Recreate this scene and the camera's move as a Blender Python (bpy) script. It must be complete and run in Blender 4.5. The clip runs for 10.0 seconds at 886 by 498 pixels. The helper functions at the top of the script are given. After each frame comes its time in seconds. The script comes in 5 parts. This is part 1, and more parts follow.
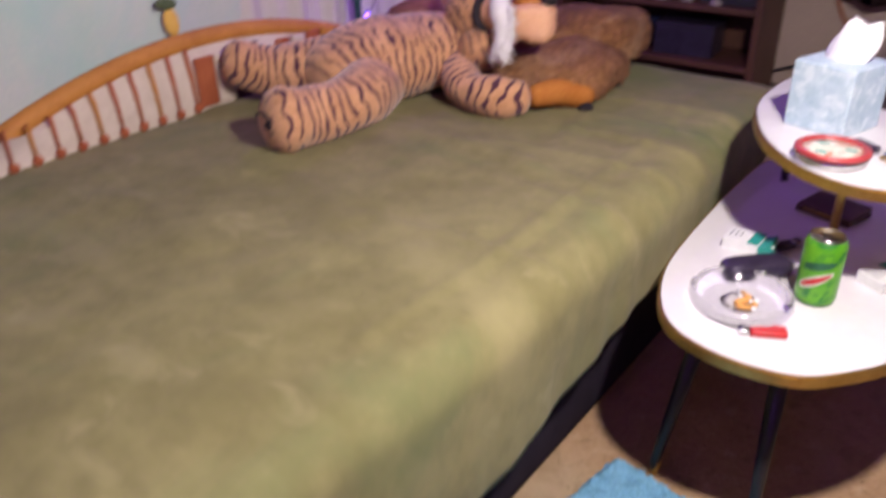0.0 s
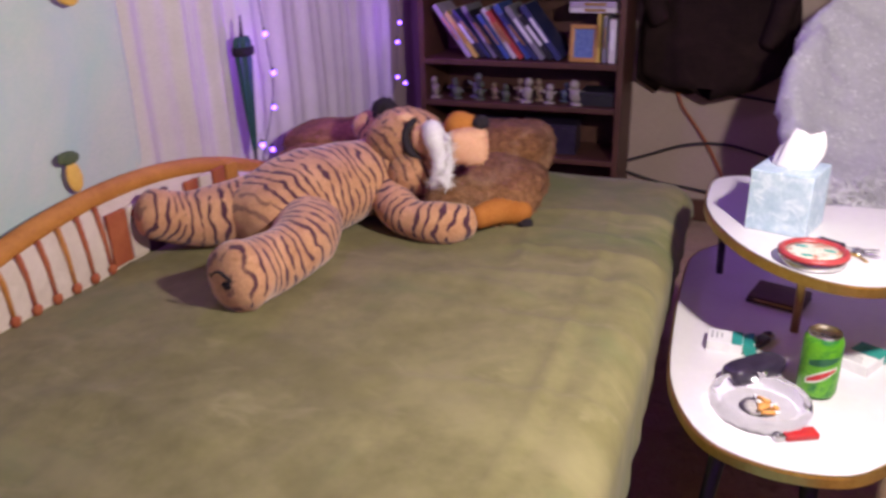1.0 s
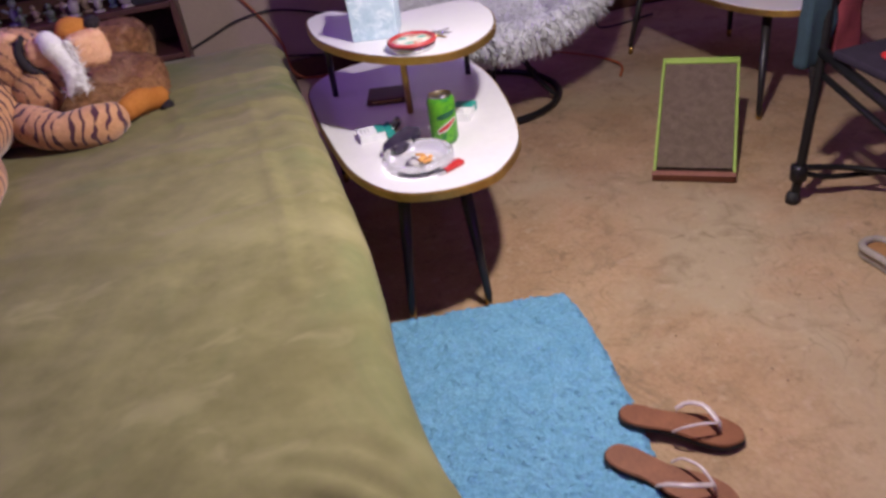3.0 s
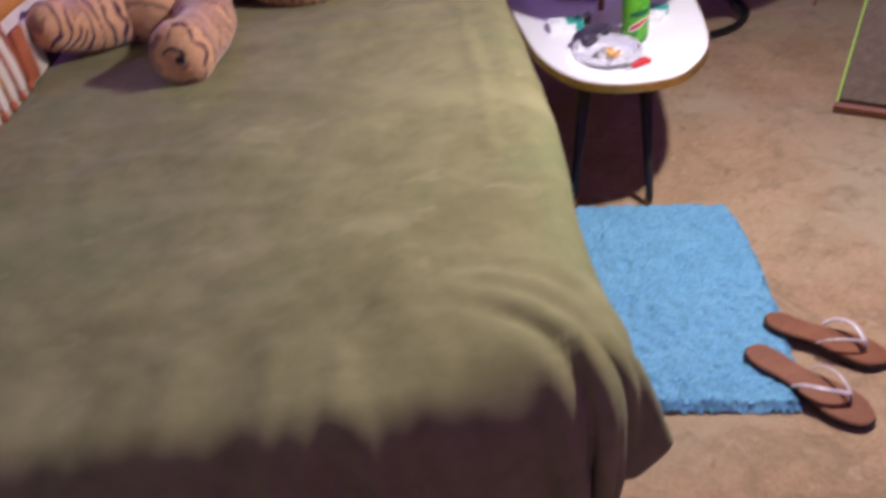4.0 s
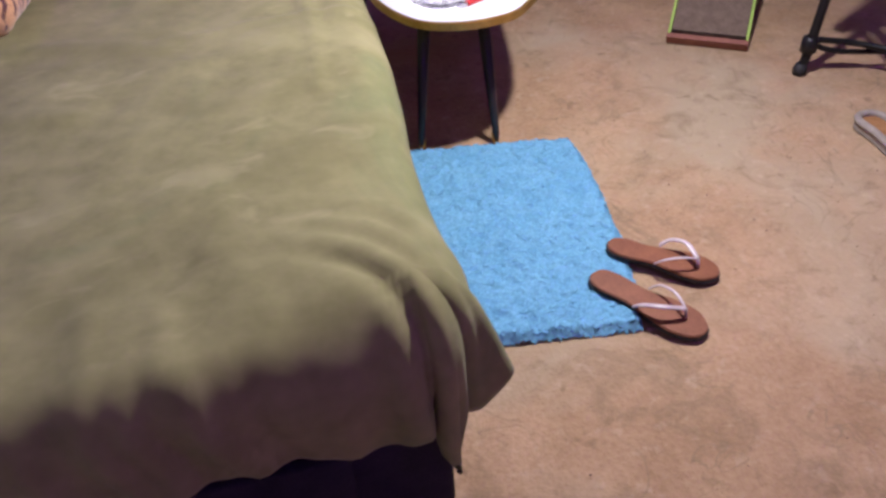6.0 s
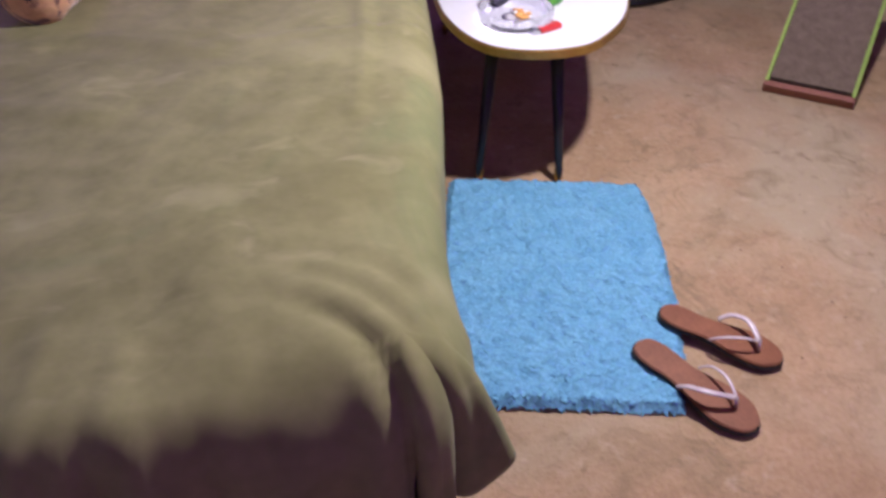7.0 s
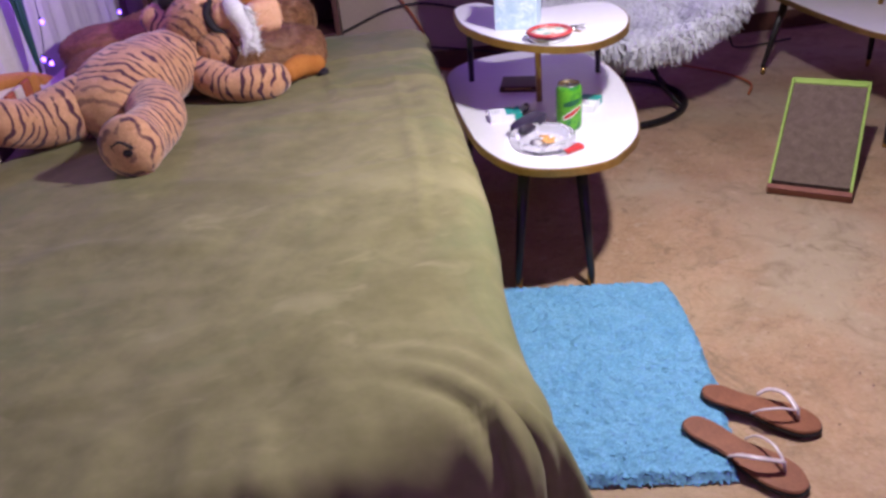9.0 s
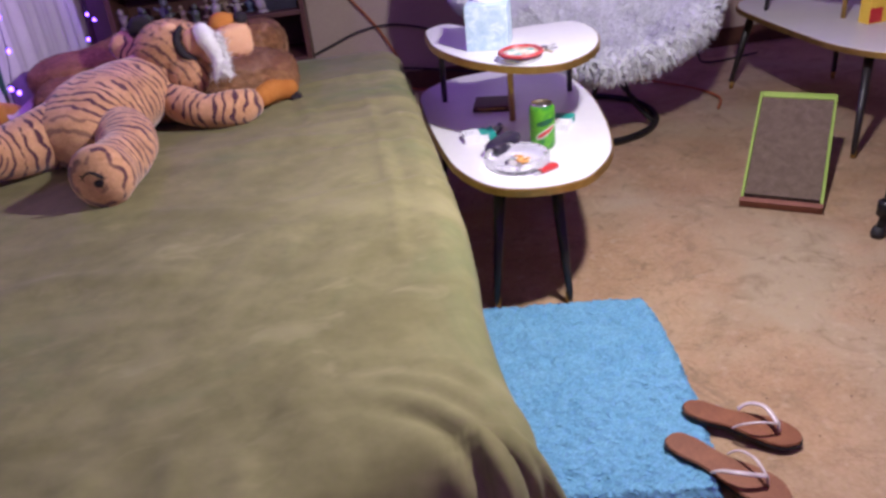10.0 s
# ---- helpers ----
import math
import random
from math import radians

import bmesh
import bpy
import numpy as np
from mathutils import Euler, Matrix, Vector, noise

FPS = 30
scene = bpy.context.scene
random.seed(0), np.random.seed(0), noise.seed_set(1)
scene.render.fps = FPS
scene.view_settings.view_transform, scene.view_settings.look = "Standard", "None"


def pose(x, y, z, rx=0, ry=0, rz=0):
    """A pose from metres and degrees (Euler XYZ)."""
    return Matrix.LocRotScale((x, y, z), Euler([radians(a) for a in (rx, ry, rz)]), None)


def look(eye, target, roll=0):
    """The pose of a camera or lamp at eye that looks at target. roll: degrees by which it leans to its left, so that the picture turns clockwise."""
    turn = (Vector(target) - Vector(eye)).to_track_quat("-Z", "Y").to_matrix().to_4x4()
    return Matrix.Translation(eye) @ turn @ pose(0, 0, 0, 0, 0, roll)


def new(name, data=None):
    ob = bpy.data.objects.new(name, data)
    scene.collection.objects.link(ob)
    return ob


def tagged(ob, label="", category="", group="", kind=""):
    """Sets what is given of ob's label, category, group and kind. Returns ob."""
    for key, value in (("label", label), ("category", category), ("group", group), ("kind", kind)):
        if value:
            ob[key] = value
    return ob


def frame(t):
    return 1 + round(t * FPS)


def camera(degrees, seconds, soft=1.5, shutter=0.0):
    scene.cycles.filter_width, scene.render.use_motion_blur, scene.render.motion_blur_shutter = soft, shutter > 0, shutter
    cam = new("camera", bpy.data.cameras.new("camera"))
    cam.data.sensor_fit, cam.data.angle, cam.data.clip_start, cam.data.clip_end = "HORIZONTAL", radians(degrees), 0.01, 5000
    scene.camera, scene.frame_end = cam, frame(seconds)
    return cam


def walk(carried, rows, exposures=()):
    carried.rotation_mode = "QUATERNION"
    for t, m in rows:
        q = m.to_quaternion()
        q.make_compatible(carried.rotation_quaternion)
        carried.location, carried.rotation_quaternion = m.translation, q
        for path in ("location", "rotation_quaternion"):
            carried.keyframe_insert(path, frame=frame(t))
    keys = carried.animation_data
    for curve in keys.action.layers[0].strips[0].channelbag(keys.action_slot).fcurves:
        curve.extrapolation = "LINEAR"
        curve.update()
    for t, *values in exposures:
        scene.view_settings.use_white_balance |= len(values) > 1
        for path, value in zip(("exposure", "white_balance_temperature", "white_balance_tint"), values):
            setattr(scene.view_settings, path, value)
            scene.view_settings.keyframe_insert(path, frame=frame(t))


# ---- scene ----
cam = camera(58.4, 10.0, soft=2.9, shutter=0.5)
PATH = [
    (0, (0.772, -1.032, 1.1), (-0.508, 0.174, 0.148), -1.2),
    (0.5, (0.586, -1.105, 1.163), (-0.494, 0.374, 0.36), -1.6),
    (1, (0.425, -1.167, 1.171), (-0.517, 0.421, 0.403), -1.6),
    (1.5, (0.337, -1.169, 1.191), (-0.24, 0.565, 0.379), -4.9),
    (2, (0.253, -1.286, 1.181), (0.12, 0.45, 0.197), -6.9),
    (2.2, (0.215, -1.342, 1.188), (0.206, 0.369, 0.152), -8.7),
    (3.3, (0.233, -1.647, 1.164), (0.334, 0.053, 0.117), -8.4),
    (3.5, (0.214, -1.676, 1.194), (0.254, 0.029, 0.15), -8.3),
    (4, (0.124, -1.735, 1.168), (-0.109, -0.138, -0.014), -6.0),
    (4.5, (0.081, -1.785, 1.161), (-0.18, -0.264, -0.11), -5.5),
    (5, (0.122, -1.787, 1.145), (0.022, -0.31, -0.2), -3.7),
    (5.5, (0.14, -1.755, 1.129), (0.201, -0.264, -0.202), -2.7),
    (5.7, (0.153, -1.748, 1.147), (0.236, -0.231, -0.153), -3.6),
    (6.8, (0.276, -1.611, 1.099), (0.185, -0.082, -0.187), -2.7),
    (7, (0.278, -1.592, 1.107), (0.137, -0.055, -0.165), -1.7),
    (7.5, (0.307, -1.613, 1.097), (0.036, -0.009, -0.066), -3.0),
    (8, (0.252, -1.683, 1.133), (0.004, -0.035, 0.028), -6.1),
    (8.5, (0.209, -1.751, 1.166), (0.041, -0.024, 0.172), -6.3),
    (9, (0.203, -1.777, 1.165), (0.037, -0.049, 0.172), -5.8),
    (9.5, (0.204, -1.776, 1.175), (0.041, -0.039, 0.197), -6.9),
    (10, (0.202, -1.766, 1.173), (0.097, -0.016, 0.212), -6.3),
]
EXPOSURES = [(0, -0.03, 6900, 7), (1, 0.0, 6980, 7), (1.5, 0.02, 6980, 7), (2, -0.2, 6950, 6), (3.5, -0.18, 6450, 6), (4, 0.04, 6250, 7), (4.5, 0.36, 6000, 6), (5, 0.50, 5950, 5), (5.5, 0.38, 5950, 5), (7, 0.06, 5950, 9), (7.5, 0.04, 6000, 9), (8.5, 0.12, 6050, 9), (9.5, 0.12, 6050, 9), (10, 0.08, 6100, 9)]
walk(cam, [(t, look(eye, target, roll)) for t, eye, target, roll in PATH], EXPOSURES)
# ---- light: one bright bulb over the rug, strings of violet fairy lights by the curtain, added violet fill ----
world = bpy.data.worlds.new("world")
scene.world = world
world.use_nodes = True
world.node_tree.nodes["Background"].inputs["Color"].default_value = (0.30, 0.20, 0.55, 1)
world.node_tree.nodes["Background"].inputs["Strength"].default_value = 0.02
ROOM = pose(0, 0, 0, 0, 0, 9)


def at(u, v, z=0.0, rz=0.0):
    """A pose in the room's own axes, which stand 9 degrees off the table's."""
    return ROOM @ pose(u, v, z, 0, 0, rz)


def lamp(name, m, watts, color, radius, kind="POINT"):
    data = bpy.data.lights.new(name, kind)
    data.energy, data.color, data.shadow_soft_size = watts, color, radius
    ob = new(name, data)
    ob.matrix_world = m
    return ob


shade_lamp = lamp("bulb_light", pose(0.68, -0.29, 1.38), 92.0, (1.0, 0.90, 0.95), 0.035, "SPOT")
shade_lamp.data.spot_size, shade_lamp.data.spot_blend = radians(172), 0.12
# Each string: a low lamp, and a stronger one above its bulbs as violet fill.
for v, z, watts in ((0.69, 0.82, 1.2), (0.71, 1.45, 9.0), (1.55, 0.82, 0.9), (1.58, 1.45, 6.5)):
    lamp("fairy_light", at(-0.93, v, z), watts, (0.32, 0.10, 1.0), 0.03)
# Added violet fill with no seen source, high on the north and south walls.
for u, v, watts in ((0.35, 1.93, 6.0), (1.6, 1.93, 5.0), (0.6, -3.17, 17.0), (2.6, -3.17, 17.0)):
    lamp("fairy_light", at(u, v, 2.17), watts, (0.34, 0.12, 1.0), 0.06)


# ---- materials ----
def ramp(nt, fac, stops):
    n = nt.nodes.new("ShaderNodeValToRGB")
    el = n.color_ramp.elements
    while len(el) < len(stops):
        el.new(0.5)
    for e, (p, c) in zip(el, stops):
        e.position, e.color = p, (*c, 1)
    nt.links.new(fac, n.inputs[0])
    return n.outputs[0]


def node(nt, kind, **values):
    n = nt.nodes.new(kind)
    for key, value in values.items():
        n.inputs[key].default_value = value
    return n


def noise_of(nt, scale, detail=3.0, rough=0.55, vec=None, distortion=0.0):
    n = node(nt, "ShaderNodeTexNoise", Scale=scale, Detail=detail, Roughness=rough, Distortion=distortion)
    if vec is not None:
        nt.links.new(vec, n.inputs["Vector"])
    return n.outputs["Fac"]


def mixed(nt, fac, a, b):
    n = nt.nodes.new("ShaderNodeMix")
    n.data_type = "RGBA"
    for socket, value in ((n.inputs[0], fac), (n.inputs[6], a), (n.inputs[7], b)):
        if isinstance(value, (tuple, float, int)):
            socket.default_value = (*value, 1) if isinstance(value, tuple) else value
        else:
            nt.links.new(value, socket)
    return n.outputs[2]


def mat(name, dark, light, scale=12.0, rough=0.7, metal=0.0, fine=120.0, bump=0.25, depth=0.002, sheen=0.0, vary=0.0, spec=0.5, blotch=None):
    """A surface whose colour runs between two tones at a large and a fine scale, with fine relief."""
    m = bpy.data.materials.new(name)
    m.use_nodes = True
    nt = m.node_tree
    b = nt.nodes["Principled BSDF"]
    co = nt.nodes.new("ShaderNodeTexCoord").outputs["Object"]
    big, small = noise_of(nt, scale, 4, 0.6, co, 0.4), noise_of(nt, fine, 2, 0.6, co)
    add = nt.nodes.new("ShaderNodeMath")
    add.operation, add.inputs[1].default_value = "MULTIPLY_ADD", 0.45
    nt.links.new(small, add.inputs[0])
    sc = nt.nodes.new("ShaderNodeMath")
    sc.operation, sc.inputs[1].default_value = "MULTIPLY", 0.75
    nt.links.new(big, sc.inputs[0])
    nt.links.new(sc.outputs[0], add.inputs[2])
    col = ramp(nt, add.outputs[0], [(0.36, dark), (0.82, light)])
    if blotch:
        tone, size, lo, hi = blotch
        col = mixed(nt, ramp(nt, noise_of(nt, size, 5, 0.65, co, 0.8), [(lo, (0, 0, 0)), (hi, (1, 1, 1))]), col, tone)
    if vary:
        info = nt.nodes.new("ShaderNodeObjectInfo").outputs["Random"]
        hsv = nt.nodes.new("ShaderNodeHueSaturation")
        mr = nt.nodes.new("ShaderNodeMapRange")
        mr.inputs[3].default_value, mr.inputs[4].default_value = 1 - vary, 1 + vary
        nt.links.new(info, mr.inputs[0])
        nt.links.new(mr.outputs[0], hsv.inputs["Value"])
        nt.links.new(col, hsv.inputs["Color"])
        col = hsv.outputs[0]
    nt.links.new(col, b.inputs["Base Color"])
    b.inputs["Roughness"].default_value, b.inputs["Metallic"].default_value = rough, metal
    b.inputs["Specular IOR Level"].default_value = spec
    b.inputs["Sheen Weight"].default_value = sheen
    if bump:
        bn = node(nt, "ShaderNodeBump", Strength=bump, Distance=depth)
        nt.links.new(add.outputs[0], bn.inputs["Height"])
        nt.links.new(bn.outputs[0], b.inputs["Normal"])
    return m


def glow(name, color, strength):
    m = bpy.data.materials.new(name)
    m.use_nodes = True
    b = m.node_tree.nodes["Principled BSDF"]
    b.inputs["Base Color"].default_value = (*color, 1)
    b.inputs["Emission Color"].default_value, b.inputs["Emission Strength"].default_value = (*color, 1), strength
    return m


def glass(name, color, rough=0.05):
    m = bpy.data.materials.new(name)
    m.use_nodes = True
    b = m.node_tree.nodes["Principled BSDF"]
    b.inputs["Base Color"].default_value = (*color, 1)
    b.inputs["Transmission Weight"].default_value, b.inputs["Roughness"].default_value, b.inputs["IOR"].default_value = 1.0, rough, 1.45
    return m


def shift(nt, fac, lo, hi, top=1.0):
    return ramp(nt, fac, [(lo, (0, 0, 0)), (hi, (top, top, top))])


def carpet():
    """Cut pile gone grey-yellow in trodden patches, with stains and faint curling drag marks."""
    m = mat("carpet", (0.282, 0.172, 0.090), (0.470, 0.312, 0.182), 4.5, 0.95, fine=95, bump=0.9, depth=0.008, sheen=0.12, spec=0.1)
    nt = m.node_tree
    b = nt.nodes["Principled BSDF"]
    col = b.inputs["Base Color"].links[0].from_socket
    co = nt.nodes.new("ShaderNodeTexCoord").outputs["Object"]
    col = mixed(nt, shift(nt, noise_of(nt, 1.5, 4, 0.6, co, 0.5), 0.44, 0.64, 0.85), col, (0.395, 0.315, 0.200))
    col = mixed(nt, shift(nt, noise_of(nt, 7.0, 5, 0.68, co, 1.2), 0.52, 0.72, 0.7), col, (0.205, 0.144, 0.080))
    col = mixed(nt, shift(nt, noise_of(nt, 19.0, 4, 0.6, co, 0.6), 0.60, 0.72, 0.55), col, (0.175, 0.118, 0.062))
    col = mixed(nt, shift(nt, noise_of(nt, 26.0, 3, 0.6, co), 0.58, 0.74, 0.4), col, (0.54, 0.41, 0.28))
    off = nt.nodes.new("ShaderNodeMath")
    off.operation, off.inputs[1].default_value = "SUBTRACT", 0.5
    nt.links.new(noise_of(nt, 6.0, 2, 0.5, co, 1.6), off.inputs[0])
    line = nt.nodes.new("ShaderNodeMath")
    line.operation = "ABSOLUTE"
    nt.links.new(off.outputs[0], line.inputs[0])
    thin = ramp(nt, line.outputs[0], [(0.004, (1, 1, 1)), (0.016, (0, 0, 0))])
    fade = nt.nodes.new("ShaderNodeMath")
    fade.operation = "MULTIPLY"
    nt.links.new(thin, fade.inputs[0])
    nt.links.new(shift(nt, noise_of(nt, 2.4, 2, 0.5, co), 0.48, 0.62, 0.45), fade.inputs[1])
    nt.links.new(mixed(nt, fade.outputs[0], col, (0.20, 0.15, 0.085)), b.inputs["Base Color"])
    return m


def by_strand(m, spread):
    """Each loose strand a little lighter or darker than the next."""
    nt = m.node_tree
    b = nt.nodes["Principled BSDF"]
    base = b.inputs["Base Color"].links[0].from_socket
    hsv, mr = nt.nodes.new("ShaderNodeHueSaturation"), nt.nodes.new("ShaderNodeMapRange")
    mr.inputs[3].default_value, mr.inputs[4].default_value = 1 - spread, 1 + spread
    nt.links.new(nt.nodes.new("ShaderNodeNewGeometry").outputs["Random Per Island"], mr.inputs[0])
    nt.links.new(mr.outputs[0], hsv.inputs["Value"])
    nt.links.new(base, hsv.inputs["Color"])
    nt.links.new(hsv.outputs[0], b.inputs["Base Color"])
    return m


CARPET = carpet()
PAINT = mat("wall_paint", (0.40, 0.315, 0.25), (0.47, 0.375, 0.30), 3.0, 0.8, fine=80, bump=0.15)
CEIL = mat("ceiling_paint", (0.52, 0.50, 0.49), (0.62, 0.60, 0.59), 3.0, 0.9, fine=140, bump=0.4)
VELVET = mat("olive_plush", (0.168, 0.152, 0.064), (0.270, 0.247, 0.110), 4.2, 0.85, fine=30, bump=0.32, depth=0.004, sheen=0.08, spec=0.12, blotch=((0.146, 0.170, 0.070), 1.7, 0.50, 0.70))
BLACKWOOD = mat("black_lacquer", (0.010, 0.008, 0.009), (0.022, 0.017, 0.018), 20, 0.38, bump=0.05)
BLACKMETAL = mat("black_metal", (0.012, 0.011, 0.013), (0.03, 0.028, 0.03), 30, 0.4, 0.6, bump=0.1)
BLACKCLOTH = mat("black_cloth", (0.015, 0.011, 0.018), (0.036, 0.028, 0.043), 9, 0.95, fine=200, bump=0.5, spec=0.1)
def brushed(m):
    """Sparse strokes where a hand has turned the nap."""
    nt = m.node_tree
    b = nt.nodes["Principled BSDF"]
    base = b.inputs["Base Color"].links[0].from_socket
    co = nt.nodes.new("ShaderNodeTexCoord").outputs["Object"]
    for scale, lo, hi, tone in ((2.6, 0.54, 0.66, (0.318, 0.285, 0.142)), (3.7, 0.55, 0.68, (0.158, 0.142, 0.056)), (9.0, 0.60, 0.72, (0.345, 0.312, 0.160))):
        place = nt.nodes.new("ShaderNodeMapping")
        place.inputs["Location"].default_value = (scale, 1.0, 0.0)
        place.inputs["Rotation"].default_value = (0, 0, scale)
        place.inputs["Scale"].default_value = (1.0, 1.6, 1.0)
        nt.links.new(co, place.inputs["Vector"])
        mask = ramp(nt, noise_of(nt, scale, 3, 0.5, place.outputs[0], 0.6), [(lo, (0, 0, 0)), (hi, (0.42, 0.42, 0.42))])
        base = mixed(nt, mask, base, tone)
    nt.links.new(base, b.inputs["Base Color"])


brushed(VELVET)
WHITETOP = mat("white_laminate", (0.64, 0.63, 0.63), (0.71, 0.70, 0.70), 6, 0.32, fine=60, bump=0.02)
BRASS = mat("brass", (0.42, 0.26, 0.07), (0.62, 0.42, 0.14), 25, 0.34, 0.9, bump=0.1)
DARKWOOD = mat("dark_wood", (0.055, 0.022, 0.014), (0.125, 0.052, 0.032), 9, 0.5, fine=60, bump=0.2)
RUGBLUE = mat("blue_shag", (0.125, 0.325, 0.49), (0.195, 0.425, 0.585), 16, 0.9, fine=140, bump=0.3, spec=0.1)
RUGTUFT = by_strand(mat("blue_shag_tufts", (0.14, 0.35, 0.52), (0.205, 0.44, 0.605), 16, 0.9, fine=90, bump=0, spec=0.1), 0.16)
FURWHITE = mat("white_fur", (0.46, 0.47, 0.49), (0.62, 0.63, 0.65), 7, 0.95, fine=90, bump=0.7, depth=0.006, sheen=0.3, spec=0.1)
FURTIP = by_strand(mat("white_fur_tips", (0.52, 0.53, 0.54), (0.70, 0.71, 0.72), 7, 0.95, fine=60, bump=0, spec=0.1), 0.15)
FURBROWN = by_strand(mat("brown_fur", (0.12, 0.046, 0.019), (0.40, 0.195, 0.088), 7, 0.85, fine=60, bump=0.8, depth=0.006, sheen=0.05, spec=0.2, blotch=((0.42, 0.25, 0.14), 5.0, 0.56, 0.72)), 0.22)
CURTAIN = mat("white_curtain", (0.52, 0.49, 0.46), (0.66, 0.63, 0.59), 4, 0.9, fine=160, bump=0.15, spec=0.1)
CURTAIN_T = mat("pale_teal_curtain", (0.44, 0.52, 0.48), (0.61, 0.63, 0.58), 3, 0.9, fine=160, bump=0.15, spec=0.1, blotch=((0.34, 0.58, 0.52), 1.6, 0.45, 0.75))
ORANGE = mat("orange_piping", (0.40, 0.15, 0.025), (0.60, 0.26, 0.05), 15, 0.7, fine=120, bump=0.3)
CREAM = mat("cream_weave", (0.55, 0.46, 0.36), (0.72, 0.63, 0.52), 15, 0.9, fine=200, bump=0.4)
RUST = mat("rust_weave", (0.30, 0.065, 0.025), (0.44, 0.13, 0.05), 15, 0.9, fine=200, bump=0.4)


def tiger_coat():
    """Striped plush: dark bands follow the length of each limb, kept in two vertex values."""
    m = mat("tiger_plush", (0.43, 0.208, 0.098), (0.72, 0.408, 0.222), 14, 0.9, fine=160, bump=0.7, depth=0.005, sheen=0.3, spec=0.1)
    nt = m.node_tree
    b = nt.nodes["Principled BSDF"]
    base = b.inputs["Base Color"].links[0].from_socket
    al, ar = nt.nodes.new("ShaderNodeAttribute"), nt.nodes.new("ShaderNodeAttribute")
    al.attribute_name, ar.attribute_name = "along", "around"
    co = nt.nodes.new("ShaderNodeTexCoord").outputs["Object"]

    def calc(op, a, c, d=None):
        n = nt.nodes.new("ShaderNodeMath")
        n.operation = op
        for s, value in zip(n.inputs, (a, c, d)):
            if value is None:
                continue
            if isinstance(value, (int, float)):
                s.default_value = value
            else:
                nt.links.new(value, s)
        return n.outputs[0]

    wob = calc("MULTIPLY_ADD", noise_of(nt, 11, 2, 0.5, co), 0.075, al.outputs["Fac"])
    wave = calc("SINE", calc("MULTIPLY", wob, 262.0), 0)
    gate = calc("MULTIPLY_ADD", noise_of(nt, 26, 2, 0.5, co), 4.4, -1.72)
    shade = calc("ADD", wave, calc("MINIMUM", gate, 0.45))
    mask = ramp(nt, calc("MULTIPLY", shade, 0.5), [(0.40, (0, 0, 0)), (0.56, (1, 1, 1))])
    keep = calc("MULTIPLY", mask, ar.outputs["Fac"])
    nt.links.new(mixed(nt, keep, base, (0.088, 0.034, 0.050)), b.inputs["Base Color"])
    return m


TIGER = tiger_coat()
PEACH = mat("peach_plush", (0.76, 0.42, 0.24), (0.88, 0.56, 0.37), 14, 0.9, fine=160, bump=0.5, spec=0.1)
TAN = mat("orange_plush", (0.40, 0.14, 0.03), (0.56, 0.23, 0.06), 14, 0.9, fine=160, bump=0.5, spec=0.1)
TUFT = mat("white_plush", (0.66, 0.63, 0.63), (0.90, 0.88, 0.87), 30, 0.9, fine=160, bump=0.7, depth=0.006, spec=0.1)


# ---- mesh helpers ----
def part(name, bm, material, parent=None, label="", smooth=True):
    me = bpy.data.meshes.new(name)
    if smooth:
        for f in bm.faces:
            f.smooth = True
    bm.to_mesh(me)
    bm.free()
    for one in material if isinstance(material, (list, tuple)) else (material,):
        me.materials.append(one)
    ob = new(name, me)
    if parent:
        ob.parent = parent
    if label:
        tagged(ob, label)
    return ob


def thing(name, m, label, category, group="", kind=""):
    ob = new(name)
    ob.empty_display_size = 0.05
    ob.matrix_world = m
    return tagged(ob, label, category, group, kind)


def box(size, centre=(0, 0, 0), bevel=0.003, segments=2, m=None, bm=None):
    bm = bm or bmesh.new()
    made = bmesh.ops.create_cube(bm, size=1.0, matrix=(m or Matrix()) @ Matrix.Translation(centre) @ Matrix.Diagonal((*size, 1)))
    if bevel:
        edges = list({e for v in made["verts"] for e in v.link_edges})
        bmesh.ops.bevel(bm, geom=edges, offset=bevel, segments=segments, affect="EDGES", profile=0.6)
    return bm


def lathe(profile, steps=32, bm=None, m=None):
    """A solid of revolution round z from (radius, height) pairs."""
    bm = bm or bmesh.new()
    m = m or Matrix()
    rings = []
    for r, z in profile:
        if r < 1e-5:
            rings.append([bm.verts.new(m @ Vector((0, 0, z)))])
        else:
            rings.append([bm.verts.new(m @ Vector((r * math.cos(math.tau * i / steps), r * math.sin(math.tau * i / steps), z))) for i in range(steps)])
    for a, b in zip(rings, rings[1:]):
        for i in range(steps):
            k = (i + 1) % steps
            quad = [a[i % len(a)], a[k % len(a)], b[k % len(b)], b[i % len(b)]]
            quad = list(dict.fromkeys(quad))
            if len(quad) > 2:
                bm.faces.new(quad)
    return bm


def spline(points, per=8, closed=False):
    """A smooth line through the points."""
    pts = [Vector(p) for p in points]
    n, out = len(pts), []
    for i in range(n if closed else n - 1):
        if closed:
            a, b, c, d = (pts[(i + k) % n] for k in (-1, 0, 1, 2))
        else:
            a, b, c, d = pts[max(i - 1, 0)], pts[i], pts[i + 1], pts[min(i + 2, n - 1)]
        for s in range(per):
            t = s / per
            out.append(0.5 * (2 * b + (c - a) * t + (2 * a - 5 * b + 4 * c - d) * t * t + (3 * b - a - 3 * c + d) * t ** 3))
    if not closed:
        out.append(pts[-1])
    return out


